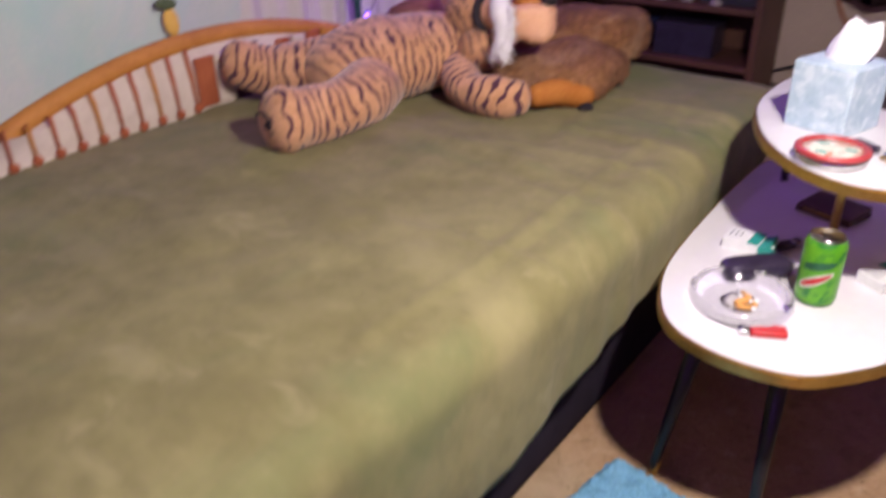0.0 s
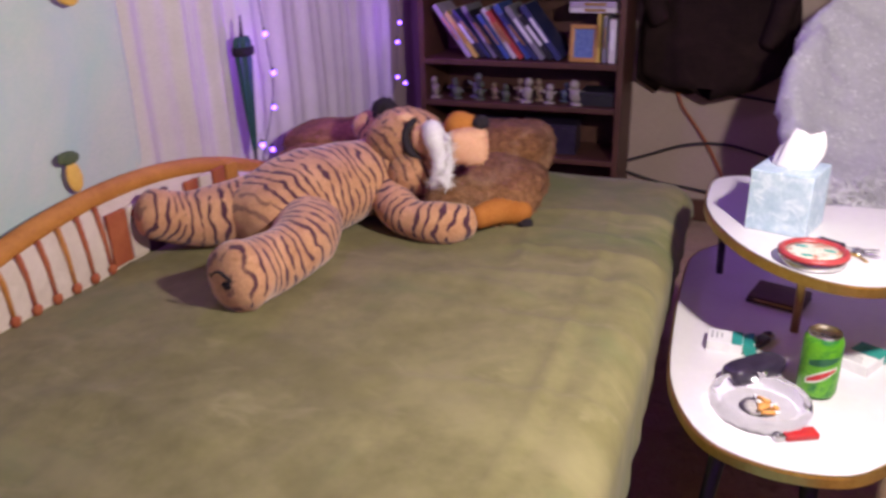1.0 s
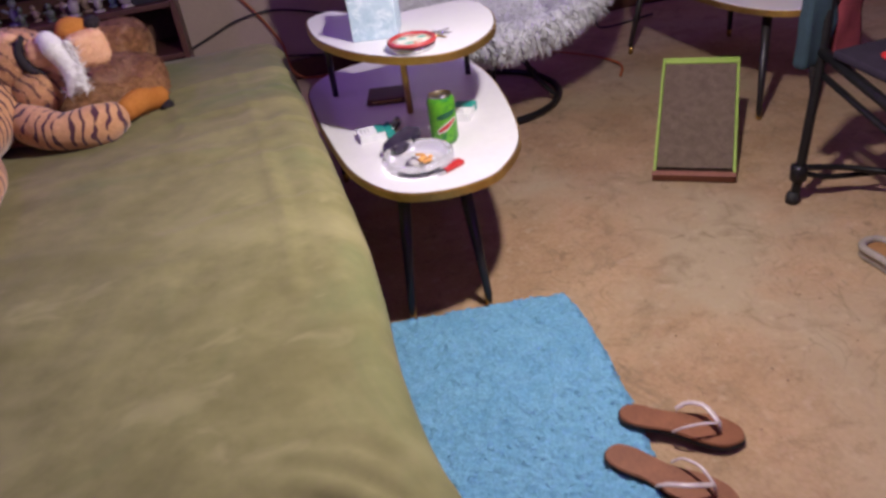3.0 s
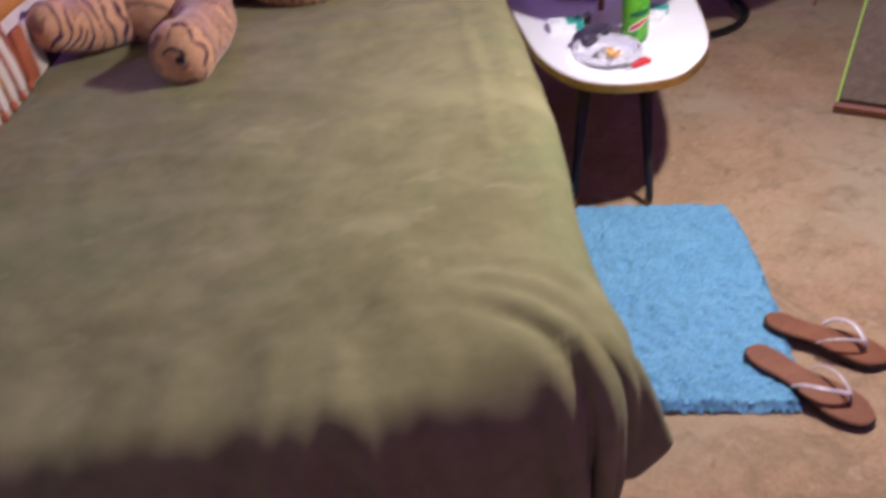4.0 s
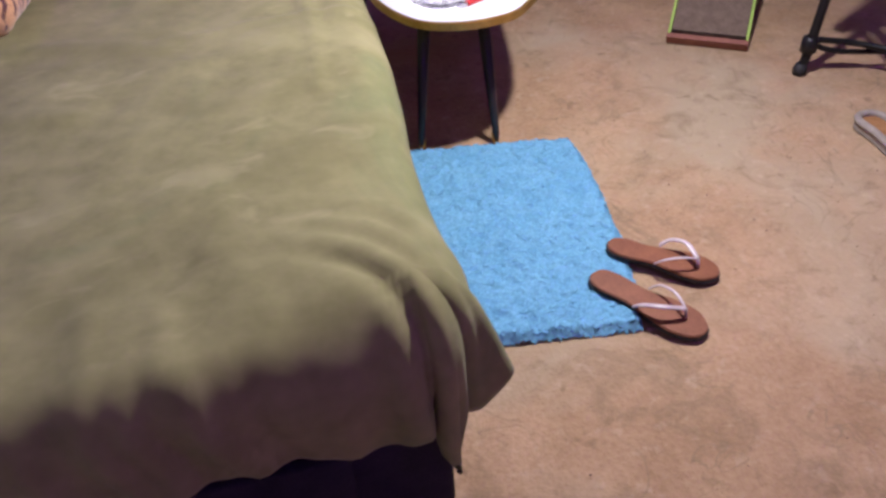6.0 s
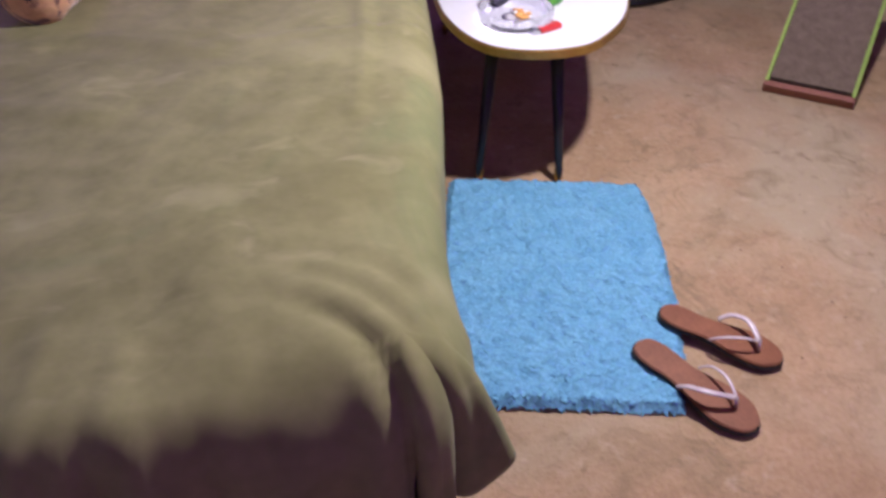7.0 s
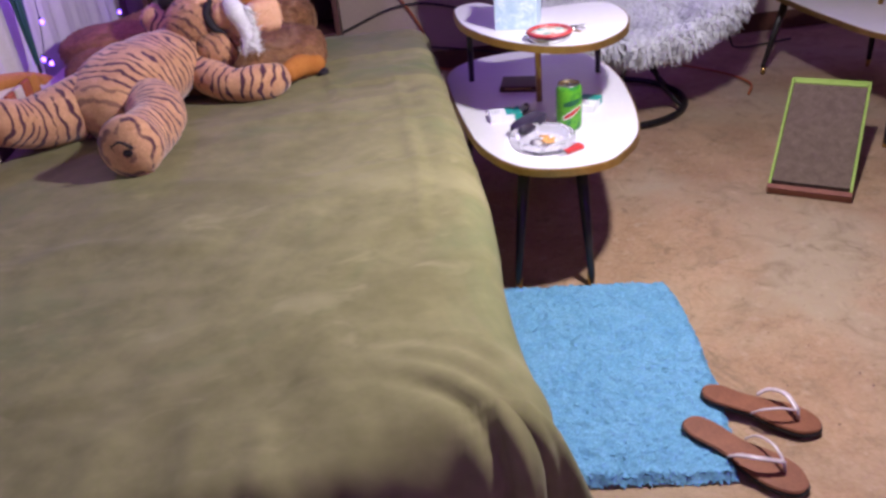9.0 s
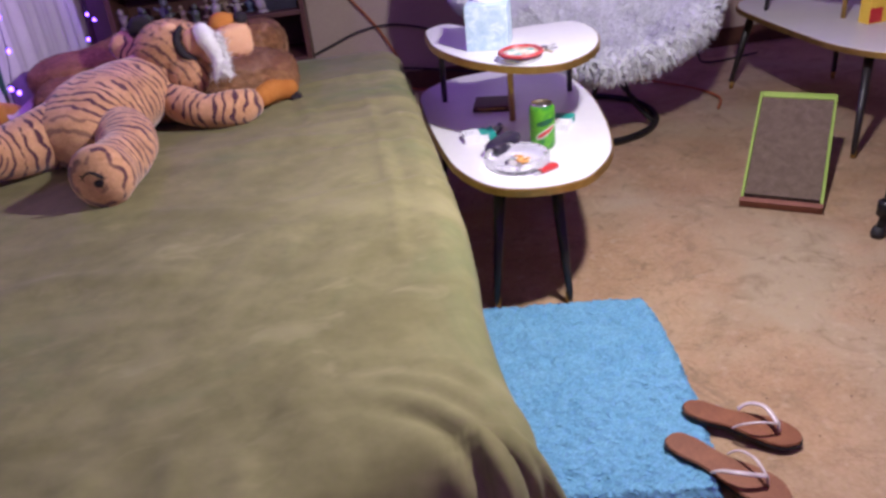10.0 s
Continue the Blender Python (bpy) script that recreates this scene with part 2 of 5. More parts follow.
def tube(points, radii, sides=12, bm=None, caps=True, squash=1.0):
    """A round sweep along points, with a radius at each; the ends are domed by the radii given."""
    bm = bm or bmesh.new()
    pts = [Vector(p) for p in points]
    radii = [radii] * len(pts) if isinstance(radii, (int, float)) else radii
    rings, up = [], Vector((0, 0, 1))
    for i, p in enumerate(pts):
        way = (pts[min(i + 1, len(pts) - 1)] - pts[max(i - 1, 0)]).normalized()
        side = way.cross(up)
        side = Vector((1, 0, 0)) if side.length < 1e-3 else side.normalized()
        top = side.cross(way).normalized()
        rings.append([bm.verts.new(p + radii[i] * (math.cos(math.tau * k / sides) * side + squash * math.sin(math.tau * k / sides) * top)) for k in range(sides)])
    for a, b in zip(rings, rings[1:]):
        for k in range(sides):
            bm.faces.new((a[k], a[(k + 1) % sides], b[(k + 1) % sides], b[k]))
    if caps:
        bm.faces.new(rings[0][::-1])
        bm.faces.new(rings[-1])
    return bm


def slab(outline, z0, z1, bevel=0.002, bm=None):
    """A plate with the given outline between two heights."""
    bm = bm or bmesh.new()
    low = [bm.verts.new((x, y, z0)) for x, y in outline]
    high = [bm.verts.new((x, y, z1)) for x, y in outline]
    n = len(low)
    bm.faces.new(low[::-1])
    top = bm.faces.new(high)
    for i in range(n):
        bm.faces.new((low[i], low[(i + 1) % n], high[(i + 1) % n], high[i]))
    bmesh.ops.recalc_face_normals(bm, faces=bm.faces[:])
    if bevel:
        bmesh.ops.bevel(bm, geom=list(top.edges), offset=bevel, segments=2, affect="EDGES")
    return bm


def ball(centre, radii, u=24, v=16, m=None, bm=None, power=1.0):
    """An ellipsoid; power under 1 squares it off."""
    bm = bm or bmesh.new()
    f = lambda c: math.copysign(abs(c) ** power, c)
    prof = []
    for j in range(v + 1):
        a = math.pi * (j / v - 0.5)
        prof.append((f(math.cos(a)), f(math.sin(a))))
    m = (m or Matrix()) @ Matrix.Translation(centre) @ Matrix.Diagonal((*radii, 1))
    prof[0], prof[-1] = (0, -1), (0, 1)
    rings = []
    for r, z in prof:
        if r == 0:
            rings.append([bm.verts.new(m @ Vector((0, 0, z)))])
        else:
            rings.append([bm.verts.new(m @ Vector((r * f(math.cos(math.tau * i / u)), r * f(math.sin(math.tau * i / u)), z))) for i in range(u)])
    for a, b in zip(rings, rings[1:]):
        for i in range(u):
            k = (i + 1) % u
            quad = list(dict.fromkeys([a[i % len(a)], a[k % len(a)], b[k % len(b)], b[i % len(b)]]))
            bm.faces.new(quad)
    return bm


def rough_up(bm, amount, scale, seed=0.0):
    for v in bm.verts:
        v.co += v.normal * amount * noise.noise(v.co * scale + Vector((seed, seed, seed)))
    return bm


def hairs(spots, length, width, lean=0.6, droop=0.3, seed=1):
    """Many thin bent blades, one at each (place, normal)."""
    rnd = random.Random(seed)
    verts, faces = [], []
    for p, n in spots:
        w = Vector((rnd.uniform(-1, 1), rnd.uniform(-1, 1), rnd.uniform(-1, 1)))
        w -= n * w.dot(n)
        d = (n * (1 - lean) + lean * w.normalized()).normalized()
        side = d.cross(n).normalized() * width * rnd.uniform(0.6, 1.3)
        ln = length * rnd.uniform(0.55, 1.25)
        mid = p + d * ln * 0.55
        tip = p + d * ln + Vector((0, 0, -droop * ln))
        i = len(verts)
        verts += [p - side, p + side, mid + side * 0.8, mid - side * 0.8, tip]
        faces += [(i, i + 1, i + 2, i + 3), (i + 3, i + 2, i + 4)]
    return verts, faces


def strands(name, spots, length, width, material, parent, label="", **more):
    verts, faces = hairs(spots, length, width, **more)
    me = bpy.data.meshes.new(name)
    me.from_pydata([tuple(v) for v in verts], [], faces)
    me.materials.append(material)
    ob = new(name, me)
    ob.parent = parent
    tagged(ob, label, kind="stuff")
    return ob


def scatter(me, count, seed=1, test=None):
    """Evenly strewn places with normals on a mesh."""
    rnd = random.Random(seed)
    polys = [p for p in me.polygons if test is None or test(p)]
    total, sums = 0.0, []
    for p in polys:
        total += p.area
        sums.append(total)
    out = []
    for _ in range(count):
        p = polys[min(int(np.searchsorted(sums, rnd.uniform(0, total))), len(polys) - 1)]
        vs = [me.vertices[i].co for i in p.vertices]
        k = rnd.randrange(1, len(vs) - 1)
        a, b = rnd.random(), rnd.random()
        if a + b > 1:
            a, b = 1 - a, 1 - b
        out.append((vs[0] + a * (vs[k] - vs[0]) + b * (vs[k + 1] - vs[0]), p.normal.copy()))
    return out


# ---- the room ----
def structure(name, bm, material, m=None, label="", category="", smooth=False):
    ob = part(name, bm, material, smooth=smooth)
    ob.matrix_world = m or ROOM
    return tagged(ob, label, category, kind="structure")


def build_floor():
    bm = bmesh.new()
    bmesh.ops.create_grid(bm, x_segments=170, y_segments=200, size=0.5, matrix=Matrix.Translation((1.45, -1.1, 0)) @ Matrix.Diagonal((5.3, 6.4, 1, 1)))
    for v in bm.verts:
        v.co.z = 0.004 * noise.noise(v.co * 3) - 0.004
    return structure("floor", bm, CARPET, label="worn tan carpet with dark stains", category="floor", smooth=True)


floor = build_floor()
H = 2.4
structure("wall_west", box((0.1, 6.3, H), (-1.21, -1.1, H / 2), 0), PAINT, label="tan painted wall behind the curtain", category="wall")
structure("wall_north", box((5.4, 0.1, H), (1.45, 2.06, H / 2), 0), PAINT, label="tan painted wall behind bookcase and chair", category="wall")
# Unseen far walls and ceiling close the room; distance and tone tuned for bounce.
structure("wall_east", box((0.1, 6.3, H), (4.11, -1.1, H / 2), 0), PAINT, label="plain tan painted wall, unseen", category="wall")
structure("wall_south", box((5.4, 0.1, H), (1.45, -3.30, H / 2), 0), mat("buff_wall_paint", (0.44, 0.36, 0.30), (0.52, 0.43, 0.36), 3.0, 0.8, fine=80, bump=0.15), label="plain buff painted wall, unseen, set for bounced light", category="wall")
structure("ceiling", box((5.4, 6.4, 0.1), (1.45, -1.1, H + 0.05), 0), CEIL, label="plain matt ceiling, unseen, toned for bounced light", category="ceiling")
structure("baseboard", box((5.2, 0.014, 0.09), (1.45, 2.002, 0.045), 0.003), DARKWOOD, label="narrow dark wooden baseboard", category="baseboard")


# ---- bed ----
TOP, UR, VF, VH, UL = 0.478, 0.078, -1.10, 1.065, -1.04


def build_bed():
    bed = thing("bed", at(0, 0), "low bed with a black base beside the curtained wall", "bed")
    part("base", box((1.075, 2.035, 0.25), (-0.4875, -0.0325, 0.127), 0.022, 3), BLACKCLOTH, bed, "black cloth-covered bed base down to the floor")
    part("mattress", box((1.04, 1.98, 0.18), (-0.515, -0.01, 0.345), 0.06, 5), BLACKCLOTH, bed, "mattress in a dark cover")
    drawer = part("drawer", box((0.72, 0.03, 0.13), (-0.46, -1.06, 0.165), 0.006), BLACKCLOTH, bed, "dark drawer front under the foot end")
    part("knob", lathe([(0, 0.010), (0.008, 0.010), (0.013, 0.024), (0.018, 0.026), (0.024, 0.020), (0.026, 0.012), (0.014, 0.0), (0, 0.0)], 24, m=pose(-0.40, -1.076, 0.2, 90)), mat("pewter", (0.10, 0.085, 0.13), (0.18, 0.16, 0.23), 20, 0.5, 0.2), drawer, "round pewter knob")
    return bed


bed = build_bed()


def build_blanket():
    r, rf, nu, nv, deep = 0.062, 0.096, 112, 190, 24
    us = [UL + (UR - r - UL) * i / nu for i in range(nu + 1)]
    vs = [VH + (VF + rf - VH) * j / nv for j in range(nv + 1)]
    bm = bmesh.new()

    def ridge(u, v, line, height, width):
        best, far, n = 9.0, 0.0, len(line) - 1
        for k, ((a, b), (c, d)) in enumerate(zip(line, line[1:])):
            q = max(0, min(1, ((u - a) * (c - a) + (v - b) * (d - b)) / ((c - a) ** 2 + (d - b) ** 2)))
            gap = math.hypot(u - a - q * (c - a), v - b - q * (d - b))
            if gap < best:
                best, far = gap, (k + q) / n
        return height * math.exp(-(best / width) ** 2) * (0.25 + 0.75 * min(1, far * 2))

    def crease(u, v):
        z = ridge(u, v, [(-0.13, -0.905), (-0.08, -0.922), (-0.03, -0.958), (0.012, -1.01), (0.036, -1.07), (0.046, -1.13)], 0.009, 0.014)
        z -= ridge(u, v, [(-0.12, -0.942), (-0.07, -0.962), (-0.028, -0.995), (0.0, -1.035), (0.016, -1.08), (0.022, -1.13)], 0.009, 0.013)
        z += ridge(u, v, [(-0.11, -0.868), (-0.07, -0.882), (-0.02, -0.91), (0.03, -0.965), (0.06, -1.035), (0.09, -1.07)], 0.0065, 0.013)
        z += ridge(u, v, [(-0.07, -0.825), (0.0, -0.858), (0.05, -0.92), (0.09, -0.965)], 0.004, 0.013)
        z += ridge(u, v, [(-0.06, -1.01), (-0.03, -1.04), (-0.015, -1.08), (-0.012, -1.13)], 0.006, 0.012)
        return z

    def lift(u, v):
        p = Vector((u, v, 0))
        z = 0.011 * noise.noise(p * 2.3) + 0.007 * noise.noise(p * 7 + Vector((3, 1, 0))) + 0.0026 * noise.noise(p * 20)
        z += ridge(u, v, [(-0.35, -1.07), (-0.37, -0.98)], 0.005, 0.018) + ridge(u, v, [(-0.25, -1.07), (-0.29, -0.99)], 0.005, 0.016)
        z += ridge(u, v, [(-0.09, 0.98), (-0.05, 0.4), (-0.035, -0.25), (-0.045, -0.5)], 0.0050 + 0.004 * noise.noise(Vector((0, v * 5, 2))), 0.013) - ridge(u, v, [(-0.065, 0.98), (-0.022, 0.4), (-0.008, -0.25)], 0.0022, 0.012)
        for a, h, k in ((0.62, 0.007, 0.5), (0.50, 0.005, -0.3), (0.385, 0.0085, 0.2), (0.24, 0.006, 0.6), (0.05, 0.006, -0.5), (-0.2, 0.006, 0.4)):
            z += ridge(u, v, [(-0.26 - 0.1 * k, a - 0.03 * k), (-0.14, a + 0.012), (0.03, a + 0.02 * k)], h, 0.014)
        z += ridge(u, v, [(-0.55, 0.14), (-0.3, 0.18), (-0.02, 0.12)], 0.008, 0.026) + ridge(u, v, [(-0.72, -0.22), (-0.5, -0.17), (-0.3, -0.25)], 0.007, 0.03) + ridge(u, v, [(-0.9, -0.5), (-0.66, -0.42), (-0.45, -0.47)], 0.007, 0.03) + ridge(u, v, [(-0.30, 0.62), (-0.22, 0.48), (-0.19, 0.33)], 0.006, 0.018)
        for a, b, h in ((-0.86, -0.80, 0.003), (-0.66, -0.72, 0.003), (-0.52, -0.45, 0.004), (-0.16, -0.21, 0.003)):
            z += ridge(u, v, [(a, -1.07), (b, -0.90)], h, 0.03)
        z -= 0.018 * max(0, (u - 0.0) / 0.1) ** 2
        z -= 0.03 * max(0, (v - 0.9) / 0.13) ** 2
        return z

    grid = [[bm.verts.new((u, v, TOP + lift(u, v))) for v in vs] for u in us]
    for i in range(nu):
        for j in range(nv):
            bm.faces.new((grid[i][j], grid[i][j + 1], grid[i + 1][j + 1], grid[i + 1][j]))

    def fall(start, way, hem, s, swell, phase, wave=1.0, r=r, tall=r, flat=0.0):
        """One line of the hanging side, from the top's edge down to the hem."""
        out = [start]
        for k in range(1, deep + 1):
            tall = min(tall, 0.75 * (start.co.z - hem))
            if k <= 9:
                q = k / 9
                a = math.pi / 2 * (q * (1 - 0.75 * flat) if q < 0.6 else 1 - (1 - q) * (1 + 1.125 * flat))
                run = 0.42 * flat * r
                d, z = run * min(1, q / 0.6) + (r - run) * math.sin(a), start.co.z - tall * (1 - math.cos(a))
                f = 0.0
                d += 0.35 * swell * q ** 2 + 0.026 * flat * min(1, q / 0.6)
            else:
                f = (k - 9) / (deep - 9)
                z = start.co.z - tall - f * (start.co.z - tall - hem)
                d = r + swell * (0.35 + 0.65 * f) + flat * (0.026 + 0.006 * f)
            d += f ** 0.8 * wave * (0.016 * math.sin(s * 31 + 2 * math.sin(s * 9)) + 0.010 * math.sin(s * 67 + phase))
            if phase == 2.0:
                d += (0.35 * min(1, k / 9) ** 2 + 0.65 * f ** 0.7 * (1 - 0.88 * f)) * sum(h * math.exp(-((s - c - g * (k / deep)) / 0.017) ** 2) for c, g, h in ((-0.40, 0.07, 0.030), (-0.285, 0.08, 0.032), (-0.335, 0.07, -0.018), (-0.345, 0.05, 0.020), (-0.47, 0.05, 0.018), (-0.62, 0.04, 0.016), (-0.70, -0.03, 0.012), (-0.83, 0.03, 0.015), (-0.93, 0.02, 0.012), (-0.21, 0.05, -0.014), (-0.12, 0.03, 0.014), (-0.035, 0.05, 0.022), (0.0, 0.05, -0.02)))
                d += 0.007 * noise.noise(Vector((s * 17, z * 14, 3))) * min(1, k / 9)
            d += 0.004 * noise.noise(Vector((s * 6, z * 9, phase)))
            out.append(bm.verts.new((start.co.x + way[0] * d, start.co.y + way[1] * d, z)))
        return out

    hem_side = lambda v: float(np.interp(v, [-1.06, -0.9, -0.43, -0.18, 0.12, 0.4, 1.0], [0.268, 0.24, 0.20, 0.245, 0.285, 0.32, 0.36])) + 0.003 * math.sin(v * 23)
    hem_foot = lambda u: float(np.interp(u, [-1.04, -0.82, -0.70, -0.56, -0.45, -0.30, -0.14, 0.05], [0.29, 0.31, 0.335, 0.362, 0.335, 0.30, 0.285, 0.26])) + 0.003 * math.sin(u * 19)
    tight = lambda u: max(0.0, min(1.0, (-0.06 - u) / 0.2))
    side = [fall(grid[nu][j], (1, 0), hem_side(vs[j]), vs[j], 0.045 * max(0, min(1, (-0.72 - vs[j]) / 0.32)) ** 2, 0.0, 0.12 + 0.2 * max(0, min(1, (-0.7 - vs[j]) / 0.25))) for j in range(nv + 1)]
    foot = [fall(grid[i][nv], (0, -1), hem_foot(us[i]) + 0.024 * tight(us[i]), us[i], -0.004, 2.0, 0.14, rf, 0.13 - 0.068 * tight(us[i]), tight(us[i])) for i in range(nu + 1)]
    turns = 34
    corner = [side[-1]]
    for t in range(1, turns):
        a = math.pi / 2 * t / turns
        x = t / turns
        hem = 0.262 + 0.012 * x - 0.105 * math.exp(-((x - 0.80) / 0.08) ** 2) + 0.02 * math.sin(x * 13)
        swell = 0.055 * math.exp(-((x - 0.12) / 0.16) ** 2) - 0.055 * math.exp(-((x - 0.5) / 0.09) ** 2) - 0.015 * math.exp(-((x - 0.8) / 0.08) ** 2) - 0.04 * math.exp(-((x - 0.93) / 0.04) ** 2)
        corner.append(fall(grid[nu][nv], (math.cos(a), -math.sin(a)), hem, 1.06, swell, 0.0, 0.3, r + (rf - r) * x, r + (0.13 - r) * x))
    corner.append(foot[nu])
    for lines in (side, corner, foot[::-1]):
        for a, b in zip(lines, lines[1:]):
            for k in range(deep):
                face = list(dict.fromkeys([a[k], b[k], b[k + 1], a[k + 1]]))
                if len(face) > 2:
                    bm.faces.new(face)
    for v in bm.verts:
        if v.co.x > -0.2:
            q = max(0, min(1, (v.co.y + 0.80) / 0.5))
            v.co.x += 0.032 * q * q * (3 - 2 * q) * (v.co.x + 0.2) / 0.28
    bmesh.ops.recalc_face_normals(bm, faces=bm.faces[:])
    bm.normal_update()
    for v in bm.verts:
        if v.co.x > -0.25 and v.co.y < -0.75:
            v.co += v.normal * crease(v.co.x, v.co.y)
    ob = part("blanket", bm, VELVET)
    ob.matrix_world = at(0, 0)
    mod = ob.modifiers.new("thick", "SOLIDIFY")
    mod.thickness, mod.offset = 0.006, 1
    return tagged(ob, "olive green plush blanket hanging over the bed's side and foot", "blanket")


blanket = build_blanket()


# ---- step tables ----
LOWER = [(-0.275, 0.74), (-0.262, 0.55), (-0.215, 0.29), (-0.165, 0.10), (-0.085, -0.025), (0.01, -0.062), (0.115, -0.045), (0.18, 0.01), (0.243, 0.15), (0.262, 0.40), (0.245, 0.66), (0.17, 0.86), (-0.01, 0.93), (-0.19, 0.87)]
UPPER = [(-0.235, 0.62), (-0.20, 0.44), (-0.10, 0.275), (0.025, 0.185), (0.135, 0.19), (0.225, 0.30), (0.252, 0.46), (0.21, 0.60), (0.09, 0.60), (-0.02, 0.575), (-0.10, 0.645), (-0.165, 0.715), (-0.22, 0.69)]


def build_table(m, label):
    table = thing("step_table", m, label, "side table", "two-tier step tables")
    for name, shape, z in (("lower_top", LOWER, 0.378), ("upper_top", UPPER, 0.600)):
        line = [(p.x, p.y) for p in spline([(x, y, 0) for x, y in shape], 7, True)]
        c = Vector((sum(x for x, y in line) / len(line), sum(y for x, y in line) / len(line)))
        inner = [((x - c.x) * 0.985 + c.x, (y - c.y) * 0.988 + c.y) for x, y in line]
        top = part(name, slab(inner, z - 0.018, z, 0.0015), WHITETOP, table, "white laminate top", smooth=False)
        part("edge_band", slab(line, z - 0.020, z - 0.0015, 0.002), BRASS, top, "tarnished brass edge band", smooth=False)
    for x, y, a, b in ((-0.086, 0.022, -0.055, 0.079), (0.107, 0.022, 0.082, 0.079), (-0.23, 0.86, -0.19, 0.78), (0.21, 0.86, 0.17, 0.78)):
        leg = part("leg", tube([(x, y, 0.0), (x, y, 0.03), (a, b, 0.354)], [0.0075, 0.0095, 0.017], 14), BLACKWOOD, table)
        part("ferrule", tube([(x, y, 0.0), (x + (a - x) * 0.07, y + (b - y) * 0.07, 0.028)], [0.0085, 0.0105], 14), BRASS, leg, "dull brass foot")
    part("post", tube([(0.002, 0.416, 0.378), (0.002, 0.416, 0.577)], 0.0085, 14), BRASS, table, "brass post under the upper tier")
    for x in (-0.195, 0.195):
        part("post", tube([(x, 0.64, 0.378), (x * 0.98, 0.60, 0.577)], [0.008, 0.010], 12), BLACKWOOD, table, "black post under the upper tier")
    return table


table = build_table(pose(0.31, 0, 0), "white two-tier step table with brass edges and black legs")
table_far = build_table(pose(1.575, 0.765, 0, 0, 0, 1), "white step table standing behind a scratching ramp")


# ---- bolster along the wall ----
def build_bolster():
    bolster = thing("bolster", at(0, 0), "arched striped bolster with orange piping against the curtain", "bolster")
    arch = lambda v: 0.655 - 0.36 * (v - 0.05) ** 2 - 0.05 * max(0, abs(v - 0.05) - 0.55)
    n, bm = 60, bmesh.new()
    rows = []
    for i in range(n + 1):
        v = -0.78 + 1.66 * i / n
        h = arch(v)
        ring = []
        for u, z in ((-1.075, 0.44), (-1.075, h - 0.03), (-1.066, h - 0.008), (-1.05, h), (-1.036, h - 0.01), (-1.022, h - 0.035), (-1.012, 0.55), (-1.014, 0.44)):
            ring.append(bm.verts.new((u, v, z)))
        rows.append(ring)
    for a, b in zip(rows, rows[1:]):
        for k in range(7):
            bm.faces.new((a[k], b[k], b[k + 1], a[k + 1]))
    bm.faces.new(rows[0])
    bm.faces.new(rows[-1][::-1])
    bmesh.ops.recalc_face_normals(bm, faces=bm.faces[:])
    part("cushion", bm, CREAM, bolster, "cream woven cushion body")
    line = [(-1.045, -0.78 + 1.66 * i / 40, arch(-0.78 + 1.66 * i / 40) - 0.012) for i in range(41)]
    part("piping", tube(line, 0.021, 10, squash=1.15), ORANGE, bolster, "thick orange piping along the arched top")
    for k in range(15):
        v = -0.74 + 0.051 * k
        h = arch(v) - 0.02
        stripe = part("stripe", tube([(-1.020, v, h), (-1.012, v + 0.002, 0.57), (-1.007, v + 0.004, 0.49)], [0.0062, 0.006, 0.0042], 8, squash=0.8), RUST if k % 3 else ORANGE, bolster)
        part("knot", ball((-1.006, v + 0.004, 0.492), (0.007, 0.0115, 0.012), 10, 8), RUST, stripe, "dark red woven tip")
    part("patch", box((0.012, 0.055, 0.12), (-1.009, 0.015, 0.55), 0.004), RUST, bolster, "rust red woven block")
    motif = part("patch", box((0.012, 0.05, 0.12), (-1.009, 0.071, 0.55), 0.004), CREAM, bolster, "pale block with a flower")
    green = mat("grey_green_thread", (0.06, 0.09, 0.07), (0.14, 0.18, 0.14), 30, 0.9)
    for k in range(5):
        a = math.tau * k / 5
        part("petal", ball((-1.001, 0.071 + 0.012 * math.cos(a), 0.585 + 0.012 * math.sin(a)), (0.003, 0.009, 0.009), 10, 6), green if k % 2 else RUST, motif, "stitched flower petal")
    part("patch", box((0.014, 0.085, 0.13), (-1.009, 0.14, 0.55), 0.004), mat("plum_weave", (0.045, 0.016, 0.04), (0.09, 0.035, 0.08), 20, 0.9), bolster, "dark plum woven block")
    for k in range(4):
        part("patch", box((0.012, 0.045, 0.07), (-1.010, 0.27 + 0.055 * k, 0.568), 0.004), (RUST, CREAM, RUST, ORANGE)[k], bolster)
    return bolster


build_bolster()


# ---- fur pillow and plush tiger ----
def build_pillow():
    pillow = thing("fur_throw", at(-0.63, 0.72, TOP - 0.012, 3), "folded brown fur throw under the plush tiger's head", "fur throw")
    for name, centre, radii, seed in (("upper_fold", (-0.01, 0.09, 0.118), (0.395, 0.165, 0.088), 2.0), ("lower_fold", (0.04, -0.10, 0.072), (0.365, 0.185, 0.072), 5.0)):
        bm = ball(centre, radii, 48, 26, power=0.62)
        bm.normal_update()
        rough_up(bm, 0.028, 6, seed)
        for v in bm.verts:
            v.co.z -= 0.05 * math.exp(-((v.co.x - 0.07) / 0.15) ** 2) * max(0, min(1, (v.co.z - 0.06) / 0.06))
            if name == "upper_fold":
                v.co.z *= 1 - 0.16 * max(0, min(1, (-0.06 - v.co.x) / 0.16))
            v.co.z = max(v.co.z, 0.002)
        fold = part(name, bm, FURBROWN, pillow)
        spots = scatter(fold.data, 12000, 5, lambda p: p.normal.z > -0.6)
        strands("fur", spots, 0.020, 0.0020, FURBROWN, fold, "long brown fur", lean=0.78, droop=0.15)
    return pillow


build_pillow()


